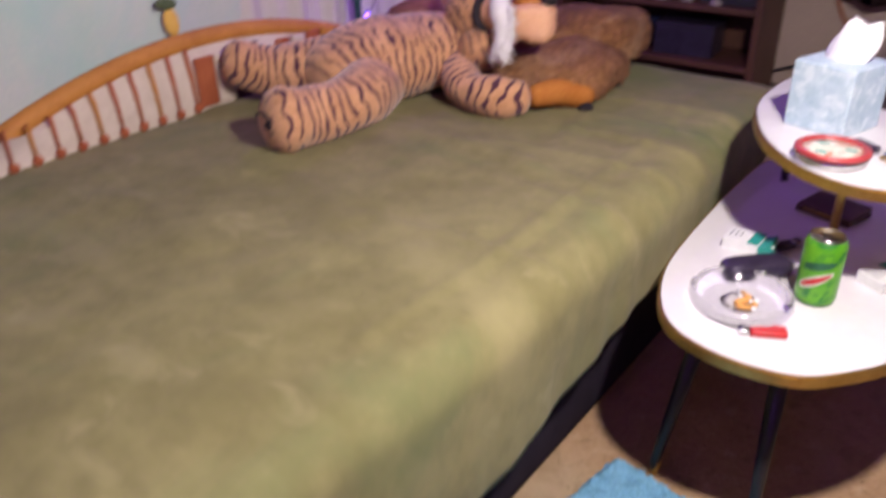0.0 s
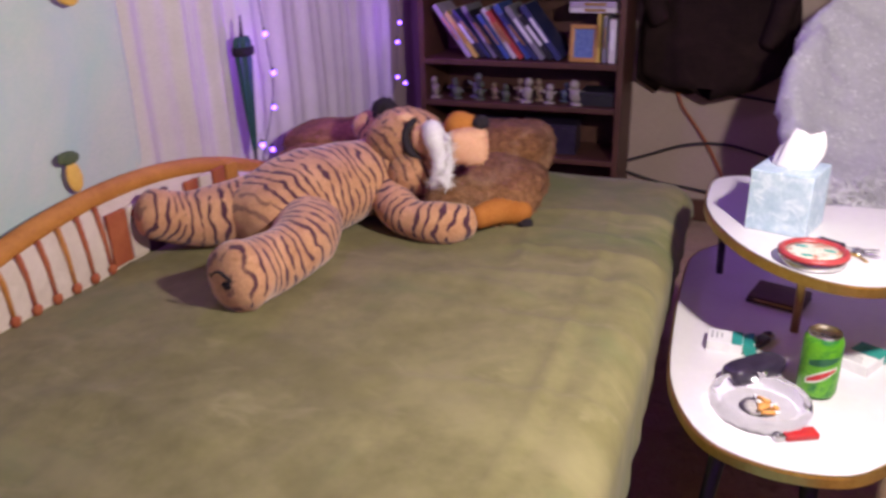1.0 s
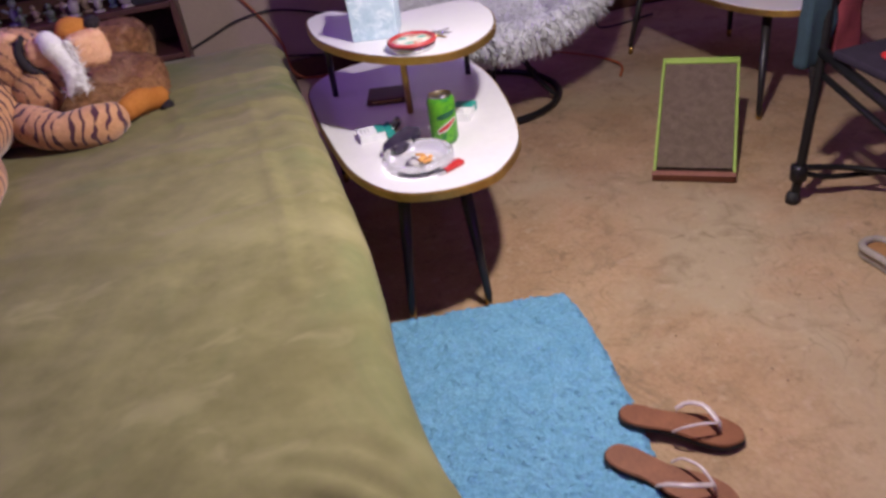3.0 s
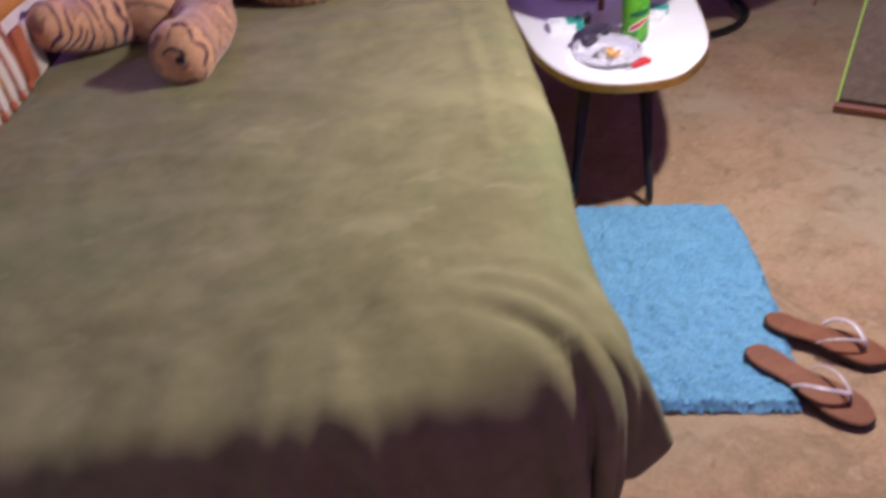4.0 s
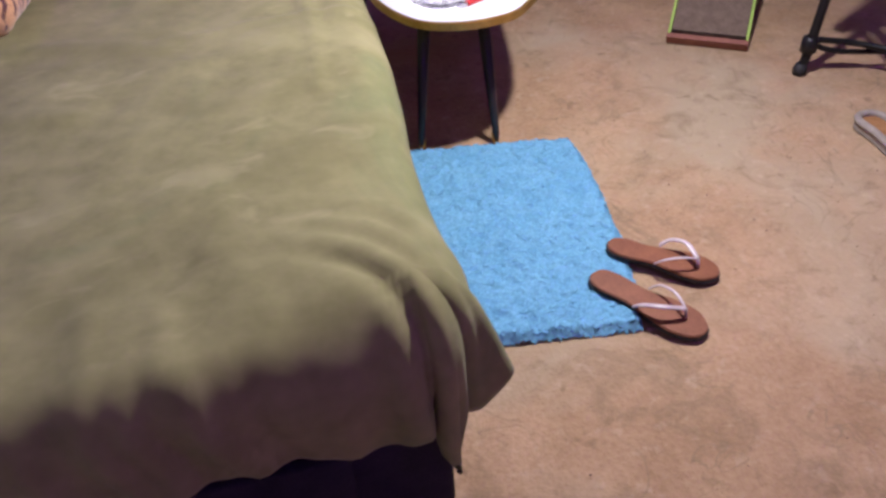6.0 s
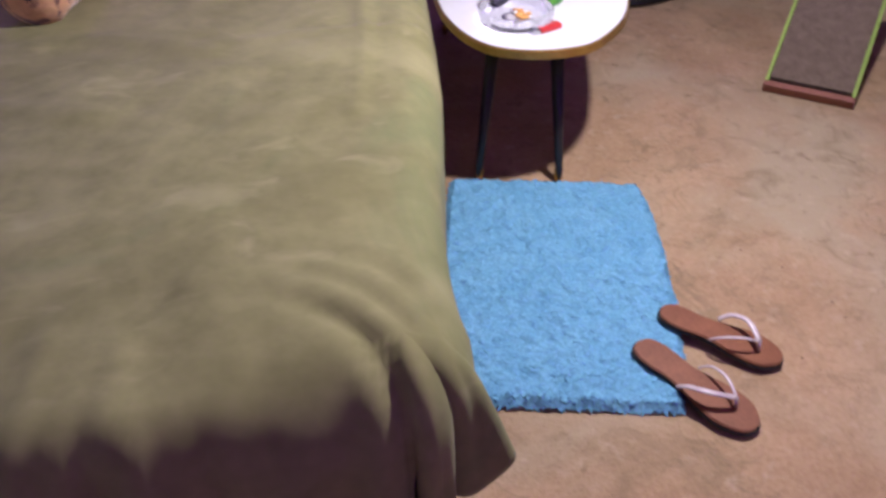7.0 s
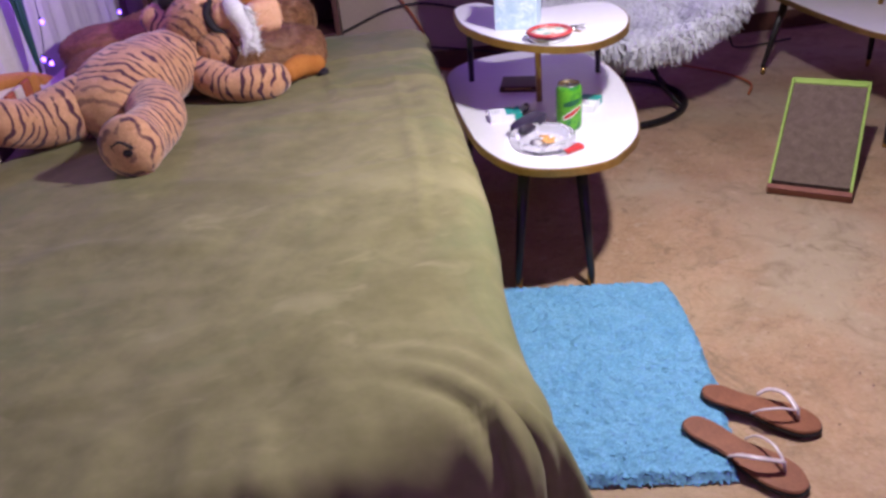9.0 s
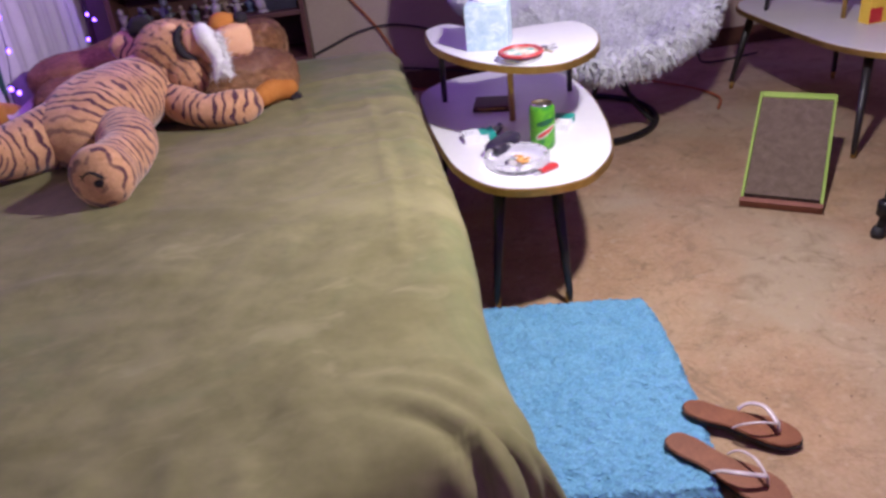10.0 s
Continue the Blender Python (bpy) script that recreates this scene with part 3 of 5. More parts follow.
def build_tiger():
    """A lying plush toy in one mesh; each limb keeps its own length for the stripes."""
    bm = bmesh.new()
    al, ar = bm.verts.layers.float.new("along"), bm.verts.layers.float.new("around")

    def limb(points, radii, slot=0, weight=1.0, sides=20, offset=0.0, squash=1.0):
        line = spline(points, 7)
        rad = [r.x for r in spline([(r, 0, 0) for r in radii], 7)]
        way0, way1 = (line[0] - line[1]).normalized(), (line[-1] - line[-2]).normalized()
        head = [(line[0] + way0 * rad[0] * 0.62 * math.sin(a), rad[0] * math.cos(a)) for a in (1.5, 1.2, 0.85, 0.45)]
        tail = [(line[-1] + way1 * rad[-1] * 0.62 * math.sin(a), rad[-1] * math.cos(a)) for a in (0.45, 0.85, 1.2, 1.5)]
        line = [p for p, _ in head] + line + [p for p, _ in tail]
        rad = [r for _, r in head] + rad + [r for _, r in tail]
        nv, nf = len(bm.verts), len(bm.faces)
        tube(line, rad, sides, bm, squash=squash)
        bm.verts.ensure_lookup_table()
        bm.faces.ensure_lookup_table()
        dist, run = [], 0.0
        for i, p in enumerate(line):
            run += (p - line[i - 1]).length if i else 0
            dist.append(run)
        for k in range(len(line)):
            for s in range(sides):
                v = bm.verts[nv + k * sides + s]
                v[al], v[ar] = dist[k] + offset, (weight if 4 <= k < len(line) - 3 else 0.6 * weight)
        for f in bm.faces[nf:]:
            f.material_index = slot

    def blob(centre, radii, slot, weight=0.0, m=None, axis=None):
        nv, nf = len(bm.verts), len(bm.faces)
        if m == "block":
            lump = ball((0, 0, 0), radii, 24, 16, power=0.55)
            made = {}
            for v in lump.verts:
                made[v] = bm.verts.new(Vector(centre) + turn @ v.co)
            for f in lump.faces:
                bm.faces.new([made[v] for v in f.verts])
        else:
            ball(centre, radii, 24, 16, m, bm)
        bm.verts.ensure_lookup_table()
        bm.faces.ensure_lookup_table()
        for v in bm.verts[nv:]:
            v[al], v[ar] = (v.co.dot(axis) if axis else 0.0), weight
        for f in bm.faces[nf:]:
            f.material_index = slot

    b = TOP
    limb([(-0.762, 0.205, b + 0.080), (-0.735, 0.30, b + 0.092), (-0.68, 0.43, b + 0.100), (-0.61, 0.545, b + 0.115), (-0.56, 0.61, b + 0.12)], [0.108, 0.134, 0.124, 0.096, 0.06], sides=40, squash=0.78)
    limb([(-0.675, 0.245, b + 0.062), (-0.635, 0.165, b + 0.064), (-0.622, 0.075, b + 0.062), (-0.630, -0.010, b + 0.064), (-0.640, -0.075, b + 0.071)], [0.076, 0.074, 0.065, 0.063, 0.073], offset=0.31, sides=32)
    limb([(-0.81, 0.25, b + 0.082), (-0.875, 0.185, b + 0.078), (-0.93, 0.13, b + 0.086), (-0.965, 0.075, b + 0.110)], [0.082, 0.072, 0.062, 0.055], offset=0.12, sides=28)
    limb([(-0.585, 0.49, b + 0.082), (-0.53, 0.405, b + 0.066), (-0.462, 0.362, b + 0.052), (-0.385, 0.363, b + 0.05), (-0.345, 0.392, b + 0.05)], [0.058, 0.050, 0.047, 0.049, 0.041], offset=0.2)
    limb([(-0.325, 0.42, b + 0.05), (-0.29, 0.475, b + 0.052), (-0.255, 0.515, b + 0.040), (-0.245, 0.53, b + 0.028)], [0.026, 0.030, 0.029, 0.022], slot=2, weight=0.0)
    blob((-0.236, 0.505, b + 0.016), (0.018, 0.016, 0.014), 4)
    limb([(-0.60, 0.56, b + 0.13), (-0.655, 0.60, b + 0.17), (-0.705, 0.615, b + 0.205)], [0.062, 0.052, 0.038], offset=0.07)
    # head, turned to its side on the throw
    blob((-0.550, 0.535, b + 0.192), (0.098, 0.094, 0.076), 0, 0.85, axis=Vector((0.55, 0.35, 0.5)))
    right, ahead = Vector((0.93, 0.37, 0.0)), Vector((-0.37, 0.93, 0.0))
    turn = Matrix((right, ahead, Vector((0, 0, 1)))).transposed().to_4x4()
    blob((-0.368, 0.482, b + 0.205), (0.046, 0.046, 0.042), 1, m="block", axis=None)
    limb([(-0.425, 0.495, b + 0.236), (-0.400, 0.497, b + 0.250), (-0.362, 0.502, b + 0.252)], [0.012, 0.025, 0.020], slot=2, weight=0.0)
    blob((-0.340, 0.492, b + 0.256), (0.017, 0.018, 0.015), 4)
    blob((-0.472, 0.458, b + 0.220), (0.030, 0.022, 0.036), 1)
    blob((-0.436, 0.490, b + 0.190), (0.046, 0.040, 0.045), 1)
    limb([(-0.500, 0.474, b + 0.258), (-0.516, 0.456, b + 0.226), (-0.500, 0.446, b + 0.188), (-0.468, 0.440, b + 0.174)], [0.004, 0.009, 0.010, 0.004], slot=4, weight=0.0)
    limb([(-0.444, 0.448, b + 0.250), (-0.432, 0.436, b + 0.226), (-0.416, 0.424, b + 0.196), (-0.408, 0.410, b + 0.170), (-0.412, 0.400, b + 0.150), (-0.424, 0.392, b + 0.130)], [0.018, 0.028, 0.026, 0.021, 0.014, 0.005], slot=3, weight=0.0)
    for k in range(7):
        t = k / 6
        root = Vector((-0.402, 0.428 - 0.036 * t, b + 0.235 - 0.09 * t))
        limb([root, root + Vector((0.010, -0.004, -0.005)), root + Vector((0.017, -0.007, -0.016))], [0.009, 0.007, 0.0025], slot=3, weight=0.0, sides=8)
    blob((-0.505, 0.470, b + 0.130), (0.062, 0.058, 0.055), 0, 0.85, axis=Vector((0.8, 0.5, 0.3)))
    # ears
    blob((-0.628, 0.590, b + 0.245), (0.036, 0.022, 0.034), 4)
    blob((-0.535, 0.492, b + 0.252), (0.025, 0.014, 0.016), 1)
    # sole mark
    limb([(-0.668, -0.126, b + 0.088), (-0.646, -0.127, b + 0.102), (-0.622, -0.125, b + 0.086)], [0.002, 0.003, 0.002], slot=4, weight=0.0)
    blob((-0.634, -0.121, b + 0.072), (0.012, 0.006, 0.010), 4)
    bm.normal_update()
    rough_up(bm, 0.006, 14)
    bm.normal_update()
    rnd = random.Random(8)
    for f in list(bm.faces):
        many = f.calc_area() * (52000 if f.material_index != 3 else 90000)
        for _ in range(int(many) + (rnd.random() < many % 1)):
            vs = f.verts[:]
            k = rnd.randrange(1, len(vs) - 1)
            p, q = rnd.random(), rnd.random()
            p, q = (1 - p, 1 - q) if p + q > 1 else (p, q)
            root = vs[0].co + p * (vs[k].co - vs[0].co) + q * (vs[k + 1].co - vs[0].co)
            n = f.normal
            w = Vector((rnd.uniform(-1, 1), rnd.uniform(-1, 1), rnd.uniform(-1.4, 0.6)))
            w -= n * w.dot(n)
            d = (n * 0.28 + 0.72 * w.normalized()).normalized()
            side = d.cross(n).normalized() * 0.0013
            ln = rnd.uniform(0.006, 0.014) * (2.3 if f.material_index == 3 else 1.0)
            new_verts = [bm.verts.new(c) for c in (root - side, root + side, root + d * ln)]
            for v in new_verts:
                v[al] = vs[0][al] * (1 - p - q) + vs[k][al] * p + vs[k + 1][al] * q
                v[ar] = f.verts[0][ar]
            bm.faces.new(new_verts).material_index = f.material_index
    ob = part("plush_tiger", bm, [TIGER, PEACH, TAN, TUFT, mat("dark_plush", (0.012, 0.008, 0.012), (0.03, 0.022, 0.028), 30, 0.9)])
    ob.matrix_world = at(0, 0)
    return tagged(ob, "striped orange plush tiger lying on its back on the blanket", "soft toy")


build_tiger()


# ---- blue rug ----
def build_rug():
    w, d = 0.478, 0.688
    rug = thing("shag_rug", pose(0.394, -0.343, 0, 0, 0, 0), "bright blue shaggy bath rug on the carpet beside the bed", "rug")
    bm = bmesh.new()
    bmesh.ops.create_grid(bm, x_segments=150, y_segments=230, size=0.5, matrix=Matrix.Diagonal((w, d, 1, 1)))
    for v in bm.verts:
        e = min(w / 2 - abs(v.co.x), d / 2 - abs(v.co.y))
        v.co.z = 0.003 + 0.013 * min(1, e / 0.012) + 0.005 * noise.noise(v.co * 34) + 0.003 * noise.noise(v.co * 75) - 0.009 * max(0, noise.noise(Vector((v.co.x * 26, v.co.y * 48, 5))) - 0.34)
        v.co.x -= 0.030 * max(0, v.co.x / (w / 2)) * abs(v.co.y / (d / 2)) ** 3
        v.co.x += 0.004 * noise.noise(v.co * 11)
        v.co.y += 0.004 * noise.noise(v.co * 9 + Vector((4, 0, 0)))
    base = part("backing", bm, RUGBLUE, rug)
    spots = scatter(base.data, 30000, 3)
    strands("shag", spots, 0.0095, 0.0026, RUGTUFT, rug, "loose blue shag pile", lean=0.86, droop=0.12)
    return rug


build_rug()


# ---- sandals ----
LEATHER = mat("brown_footbed", (0.15, 0.045, 0.015), (0.25, 0.088, 0.033), 18, 0.6, fine=150, bump=0.2)
RUBBER = mat("black_rubber", (0.008, 0.007, 0.008), (0.02, 0.018, 0.02), 30, 0.7)
STRAP = mat("pale_strap", (0.42, 0.34, 0.34), (0.66, 0.56, 0.56), 30, 0.3, bump=0.05)


def build_sandal(heel, toe, z0, z1, mirror):
    heel, toe = Vector(heel), Vector(toe)
    length = (toe - heel).length
    ang = math.degrees(math.atan2(toe.y - heel.y, toe.x - heel.x))
    sandal = thing("flip_flop", pose(heel.x, heel.y, z0, 0, math.degrees(math.asin((z0 - z1) / length)), ang), "brown flip-flop with a pale metallic strap, half on the blue rug", "sandal", "pair of flip-flops")
    s = mirror
    shape = [(0.0, 0.0), (0.012, 0.026 * s), (0.05, 0.034 * s), (0.11, 0.030 * s), (0.17, 0.042 * s), (0.22, 0.042 * s), (0.25, 0.020 * s), (0.257, 0.0), (0.245, -0.027 * s), (0.20, -0.044 * s), (0.14, -0.036 * s), (0.09, -0.028 * s), (0.04, -0.031 * s), (0.010, -0.022 * s)]
    k = length / 0.257
    line = [(p.x * k, p.y * k) for p in spline([(x, y, 0) for x, y in shape], 5, True)]
    if s < 0:
        line = line[::-1]
    part("outsole", slab(line, 0.0, 0.008, 0.003), RUBBER, sandal, "black rubber sole", smooth=False)
    part("footbed", slab([(0.13 * k + (x - 0.13 * k) * 0.975, y * 0.96) for x, y in line], 0.0075, 0.0125, 0.002), LEATHER, sandal, "worn brown footbed", smooth=False)
    knot = (0.202 * k, 0.006 * s, 0.036)
    for side in (1, -1):
        arc = spline([(0.115 * k, 0.031 * side, 0.014), (0.135 * k, 0.034 * side, 0.034), (0.170 * k, 0.024 * side, 0.044), knot], 6)
        part("strap", tube(arc, [0.0058 if side == -mirror else 0.0032] * len(arc), 8, squash=0.45), STRAP, sandal, "thin pale metallic strap")
    part("toe_post", tube([knot, (0.207 * k, 0.006 * s, 0.015)], 0.0035, 8), STRAP, sandal)
    return sandal


build_sandal((0.535, -0.546), (0.722, -0.722), 0.024, 0.004, 1)
build_sandal((0.590, -0.455), (0.803, -0.563), 0.024, 0.004, -1)


# ---- scratching ramp ----
def build_ramp():
    a, b, c = Vector((1.024, 0.522, 0.0)), Vector((1.226, 0.392, 0.0)), Vector((1.180, 0.868, 0.237))
    x = Vector((math.cos(radians(-24.8)), math.sin(radians(-24.8)), 0))
    a = (a + b) / 2 - x * 0.118
    up = Vector((0, 0, 1))
    y = up.cross(x).normalized()
    run = 0.378
    tilt = math.atan2(0.215, run)
    ln, w = math.hypot(0.215, run), 0.236
    ramp_ = thing("scratching_ramp", Matrix.Translation(a) @ Matrix((x, y, up)).transposed().to_4x4(), "leaning cat scratching ramp in a lime green frame on the carpet", "scratching board")
    m = Matrix.Translation((0, 0, 0.012)) @ pose(0, 0, 0, math.degrees(tilt))
    lime = mat("lime_card", (0.22, 0.36, 0.05), (0.36, 0.50, 0.10), 14, 0.6)
    brick = mat("brown_edge", (0.16, 0.055, 0.035), (0.26, 0.10, 0.065), 20, 0.7)
    grey = mat("corrugated_card", (0.090, 0.062, 0.042), (0.175, 0.125, 0.088), 40, 0.95, fine=320, bump=0.9, depth=0.004)
    bm = box((w - 0.018, ln - 0.03, 0.022), (w / 2, ln / 2, 0.011), 0.002, m=m)
    part("scratch_pad", bm, grey, ramp_, "grey-brown corrugated scratching pad", smooth=False)
    part("tray", box((w - 0.01, ln - 0.02, 0.006), (w / 2, ln / 2, 0.0), 0, m=m), brick, ramp_, smooth=False)
    for u in (0.004, w - 0.004):
        part("side_rail", box((0.008, ln, 0.03), (u, ln / 2, 0.011), 0.0015, m=m), lime, ramp_, "lime green side rail", smooth=False)
    part("top_rail", box((w - 0.018, 0.022, 0.03), (w / 2, ln - 0.011, 0.0115), 0.0015, m=m), lime, ramp_, "lime green top rail", smooth=False)
    part("foot_rail", box((w + 0.004, 0.016, 0.032), (w / 2, -0.009, 0.010), 0.002, m=m), brick, ramp_, "brown foot rail", smooth=False)
    for u in (0.02, w - 0.02):
        part("prop", box((0.012, 0.05, 0.205), (u, run - 0.02, 0.1025), 0.002), lime, ramp_, smooth=False)
    return ramp_


build_ramp()


# ---- round fur chair ----
def build_chair():
    chair = thing("bowl_chair", at(0.86, 1.24), "round bowl chair in shaggy white fur on a black base", "chair")
    cm = pose(0.0, -0.02, 0.69, 44, 0, -4)
    rad, bm = 0.545, bmesh.new()
    rings, steps = [], 72
    prof = [(0.02, -0.155), (0.12, -0.150), (0.24, -0.125), (0.35, -0.085), (0.45, -0.03), (0.52, 0.03), (0.56, 0.06), (0.585, 0.05), (0.60, 0.01), (0.59, -0.04), (0.55, -0.095), (0.44, -0.17), (0.28, -0.225), (0.10, -0.245), (0.02, -0.245)]
    for r, z in prof:
        ring = []
        for k in range(steps):
            a = math.tau * k / steps
            w = 1 + 0.035 * noise.noise(Vector((2.2 * math.cos(a), 2.2 * math.sin(a), 4)))
            lump = 0.02 * noise.noise(Vector((r * math.cos(a), r * math.sin(a), 1)) * 5)
            ring.append(bm.verts.new(cm @ Vector((r * w * rad / 0.6 * math.cos(a), r * w * rad / 0.6 * math.sin(a), z + lump * (r > 0.1)))))
        rings.append(ring)
    for p, q in zip(rings, rings[1:]):
        for k in range(steps):
            bm.faces.new((p[k], p[(k + 1) % steps], q[(k + 1) % steps], q[k]))
    bm.faces.new(rings[0][::-1])
    bm.faces.new(rings[-1])
    bmesh.ops.recalc_face_normals(bm, faces=bm.faces[:])
    bmesh.ops.subdivide_edges(bm, edges=bm.edges[:], cuts=1, use_grid_fill=True, smooth=0.6)
    bm.normal_update()
    rough_up(bm, 0.024, 9)
    bm.normal_update()
    rough_up(bm, 0.020, 4, 7.0)
    bm.normal_update()
    for v in bm.verts:
        v.co -= v.normal * 0.022 * math.exp(-(noise.noise(v.co * 3.6 + Vector((2, 5, 1))) / 0.06) ** 2)
    cushion = part("cushion", bm, FURWHITE, chair, "thick cushion in shaggy white fur")
    spots = scatter(cushion.data, 11000, 9, lambda p: p.center.y < 0.6)
    strands("short_fur", spots, 0.013, 0.0036, FURTIP, cushion, "short pale fur", lean=0.82, droop=0.15)
    spots = scatter(cushion.data, 12000, 19, lambda p: p.center.z < 0.50 and p.normal.y < 0.1)
    strands("long_fur", spots, 0.045, 0.0036, FURTIP, cushion, "long shaggy fringe", lean=0.72, droop=0.35)
    base = part("base", tube(spline([(0.285 * math.cos(math.tau * k / 16), 0.285 * math.sin(math.tau * k / 16), 0.014) for k in range(16)] + [(0.285, 0, 0.014)], 4), 0.013, 10, caps=False), BLACKMETAL, chair, "black metal floor ring")
    for k in range(6):
        a = math.tau * (k + 0.4) / 6
        part("strut", tube(spline([(0.285 * math.cos(a), 0.285 * math.sin(a), 0.02), (0.17 * math.cos(a), 0.17 * math.sin(a), 0.16), (0.21 * math.cos(a + 0.3), 0.21 * math.sin(a + 0.3), 0.34)], 6), 0.010, 8), BLACKMETAL, base)
    part("rim", tube(spline([(0.22 * math.cos(math.tau * k / 16), 0.22 * math.sin(math.tau * k / 16), 0.34) for k in range(16)] + [(0.22, 0, 0.34)], 4), 0.012, 10, caps=False), BLACKMETAL, base)
    return chair


build_chair()


# ---- curtains ----
def build_curtain(v0, v1, folds, depth, material, label, u=-1.105, seed=0.0):
    n, rows = max(40, int((v1 - v0) * 130)), 22
    bm = bmesh.new()
    cols = []
    for i in range(n + 1):
        s = i / n
        v = v0 + (v1 - v0) * s
        col = []
        for j in range(rows + 1):
            z = 0.10 + 2.15 * j / rows
            ph = folds * math.tau * s + 0.9 * math.sin(5 * s + seed) + 0.25 * math.sin(z * 3 + seed)
            d = depth * (0.65 * math.sin(ph) + 0.35 * math.sin(2.3 * ph + seed)) + 0.012 * noise.noise(Vector((v * 4, z * 1.7, seed)))
            col.append(bm.verts.new((u + d, v, z)))
        cols.append(col)
    for a, b in zip(cols, cols[1:]):
        for j in range(rows):
            bm.faces.new((a[j], b[j], b[j + 1], a[j + 1]))
    ob = part("curtain", bm, material)
    ob.matrix_world = ROOM
    mod = ob.modifiers.new("thick", "SOLIDIFY")
    mod.thickness = 0.0025
    return tagged(ob, label, "curtain", "curtains along the wall")


fruit_curtain = build_curtain(-1.9, 0.22, 5, 0.006, CURTAIN_T, "pale flat curtain with a teal cast and small fruit prints", -1.098, 1.0)
build_curtain(0.20, 0.668, 3.0, 0.016, CURTAIN, "white gathered curtain hanging in soft folds", -1.10, 2.0)
build_curtain(0.66, 1.66, 6, 0.012, CURTAIN, "white gathered curtain lit violet by fairy lights", -1.10, 3.0)

YELLOW = mat("lemon_print", (0.62, 0.36, 0.06), (0.78, 0.52, 0.14), 30, 0.9)
LEAF = mat("leaf_print", (0.05, 0.08, 0.04), (0.12, 0.15, 0.07), 30, 0.9)


def print_on(v, z, turn, scale=1.0, leaf=True):
    m = Matrix.Translation((-1.073, v, z)) @ pose(0, 0, 0, turn)
    part("fruit_print", ball((0, 0, 0), (0.006, 0.021 * scale, 0.034 * scale), 16, 12, m), YELLOW, fruit_curtain, "printed yellow fruit")
    if leaf:
        part("leaf_print", ball((0.001, -0.012 * scale, 0.042 * scale), (0.006, 0.030 * scale, 0.015 * scale), 14, 8, m @ pose(0, 0, 0, -14)), LEAF, fruit_curtain, "printed dark green leaf")


print_on(-0.01, 0.690, 8)
print_on(0.06, 1.055, 60, 1.1)
print_on(-0.42, 0.95, -20)
print_on(-0.62, 1.25, 30)


def build_umbrella():
    umbrella = thing("umbrella", at(-1.055, 0.615, 0.47, 0), "folded dark teal umbrella hanging beside the curtain", "umbrella")
    teal = mat("teal_nylon", (0.008, 0.045, 0.045), (0.02, 0.09, 0.085), 20, 0.55, fine=60, bump=0.2)
    bm = bmesh.new()
    rings = []
    for z, r in ((0.115, 0.008), (0.16, 0.011), (0.25, 0.017), (0.34, 0.023), (0.41, 0.027), (0.425, 0.020)):
        rings.append([bm.verts.new((r * (1 + 0.28 * (k % 2)) * math.cos(math.tau * k / 16) * 0.6, r * (1 + 0.28 * (k % 2)) * math.sin(math.tau * k / 16), z)) for k in range(16)])
    for a, b in zip(rings, rings[1:]):
        for k in range(16):
            bm.faces.new((a[k], a[(k + 1) % 16], b[(k + 1) % 16], b[k]))
    bm.faces.new(rings[0][::-1])
    bm.faces.new(rings[-1])
    part("canopy", bm, teal, umbrella, smooth=False)
    part("shaft", tube([(0, 0, 0.04), (0, 0, 0.118)], 0.005, 10), BLACKMETAL, umbrella)
    part("ferrule", tube([(0, 0, 0.42), (0, 0.004, 0.480)], [0.006, 0.002], 10), BLACKMETAL, umbrella)
    part("strap", lathe([(0.029, 0.375), (0.0335, 0.377), (0.0345, 0.397), (0.030, 0.399)], 16, m=Matrix.Diagonal((0.75, 1.08, 1, 1))), BLACKCLOTH, umbrella)
    return umbrella


build_umbrella()


# ---- fairy lights ----
WIRE = mat("dark_wire", (0.02, 0.015, 0.03), (0.05, 0.04, 0.07), 30, 0.6)
VIOLET, ICE = glow("violet_bulb", (0.18, 0.07, 1.0), 11.0), glow("blue_bulb", (0.08, 0.40, 1.0), 10.0)


def build_string(points, bulbs, label):
    string = thing("fairy_lights", ROOM.copy(), label, "string lights", "violet fairy lights")
    line = spline(points, 8)
    part("wire", tube(line, 0.0016, 6), WIRE, string)
    for k, (v, z) in enumerate(bulbs):
        u = -1.052
        bulb = part("bulb", ball((u + 0.006, v, z), (0.0065, 0.0065, 0.008), 12, 8), ICE if k % 6 == 5 else VIOLET, string, "small glowing bulb")
        part("socket", lathe([(0, 0), (0.003, 0), (0.003, 0.01), (0, 0.01)], 8, m=Matrix.Translation((u + 0.004, v, z + 0.006))), WIRE, bulb)
    return string


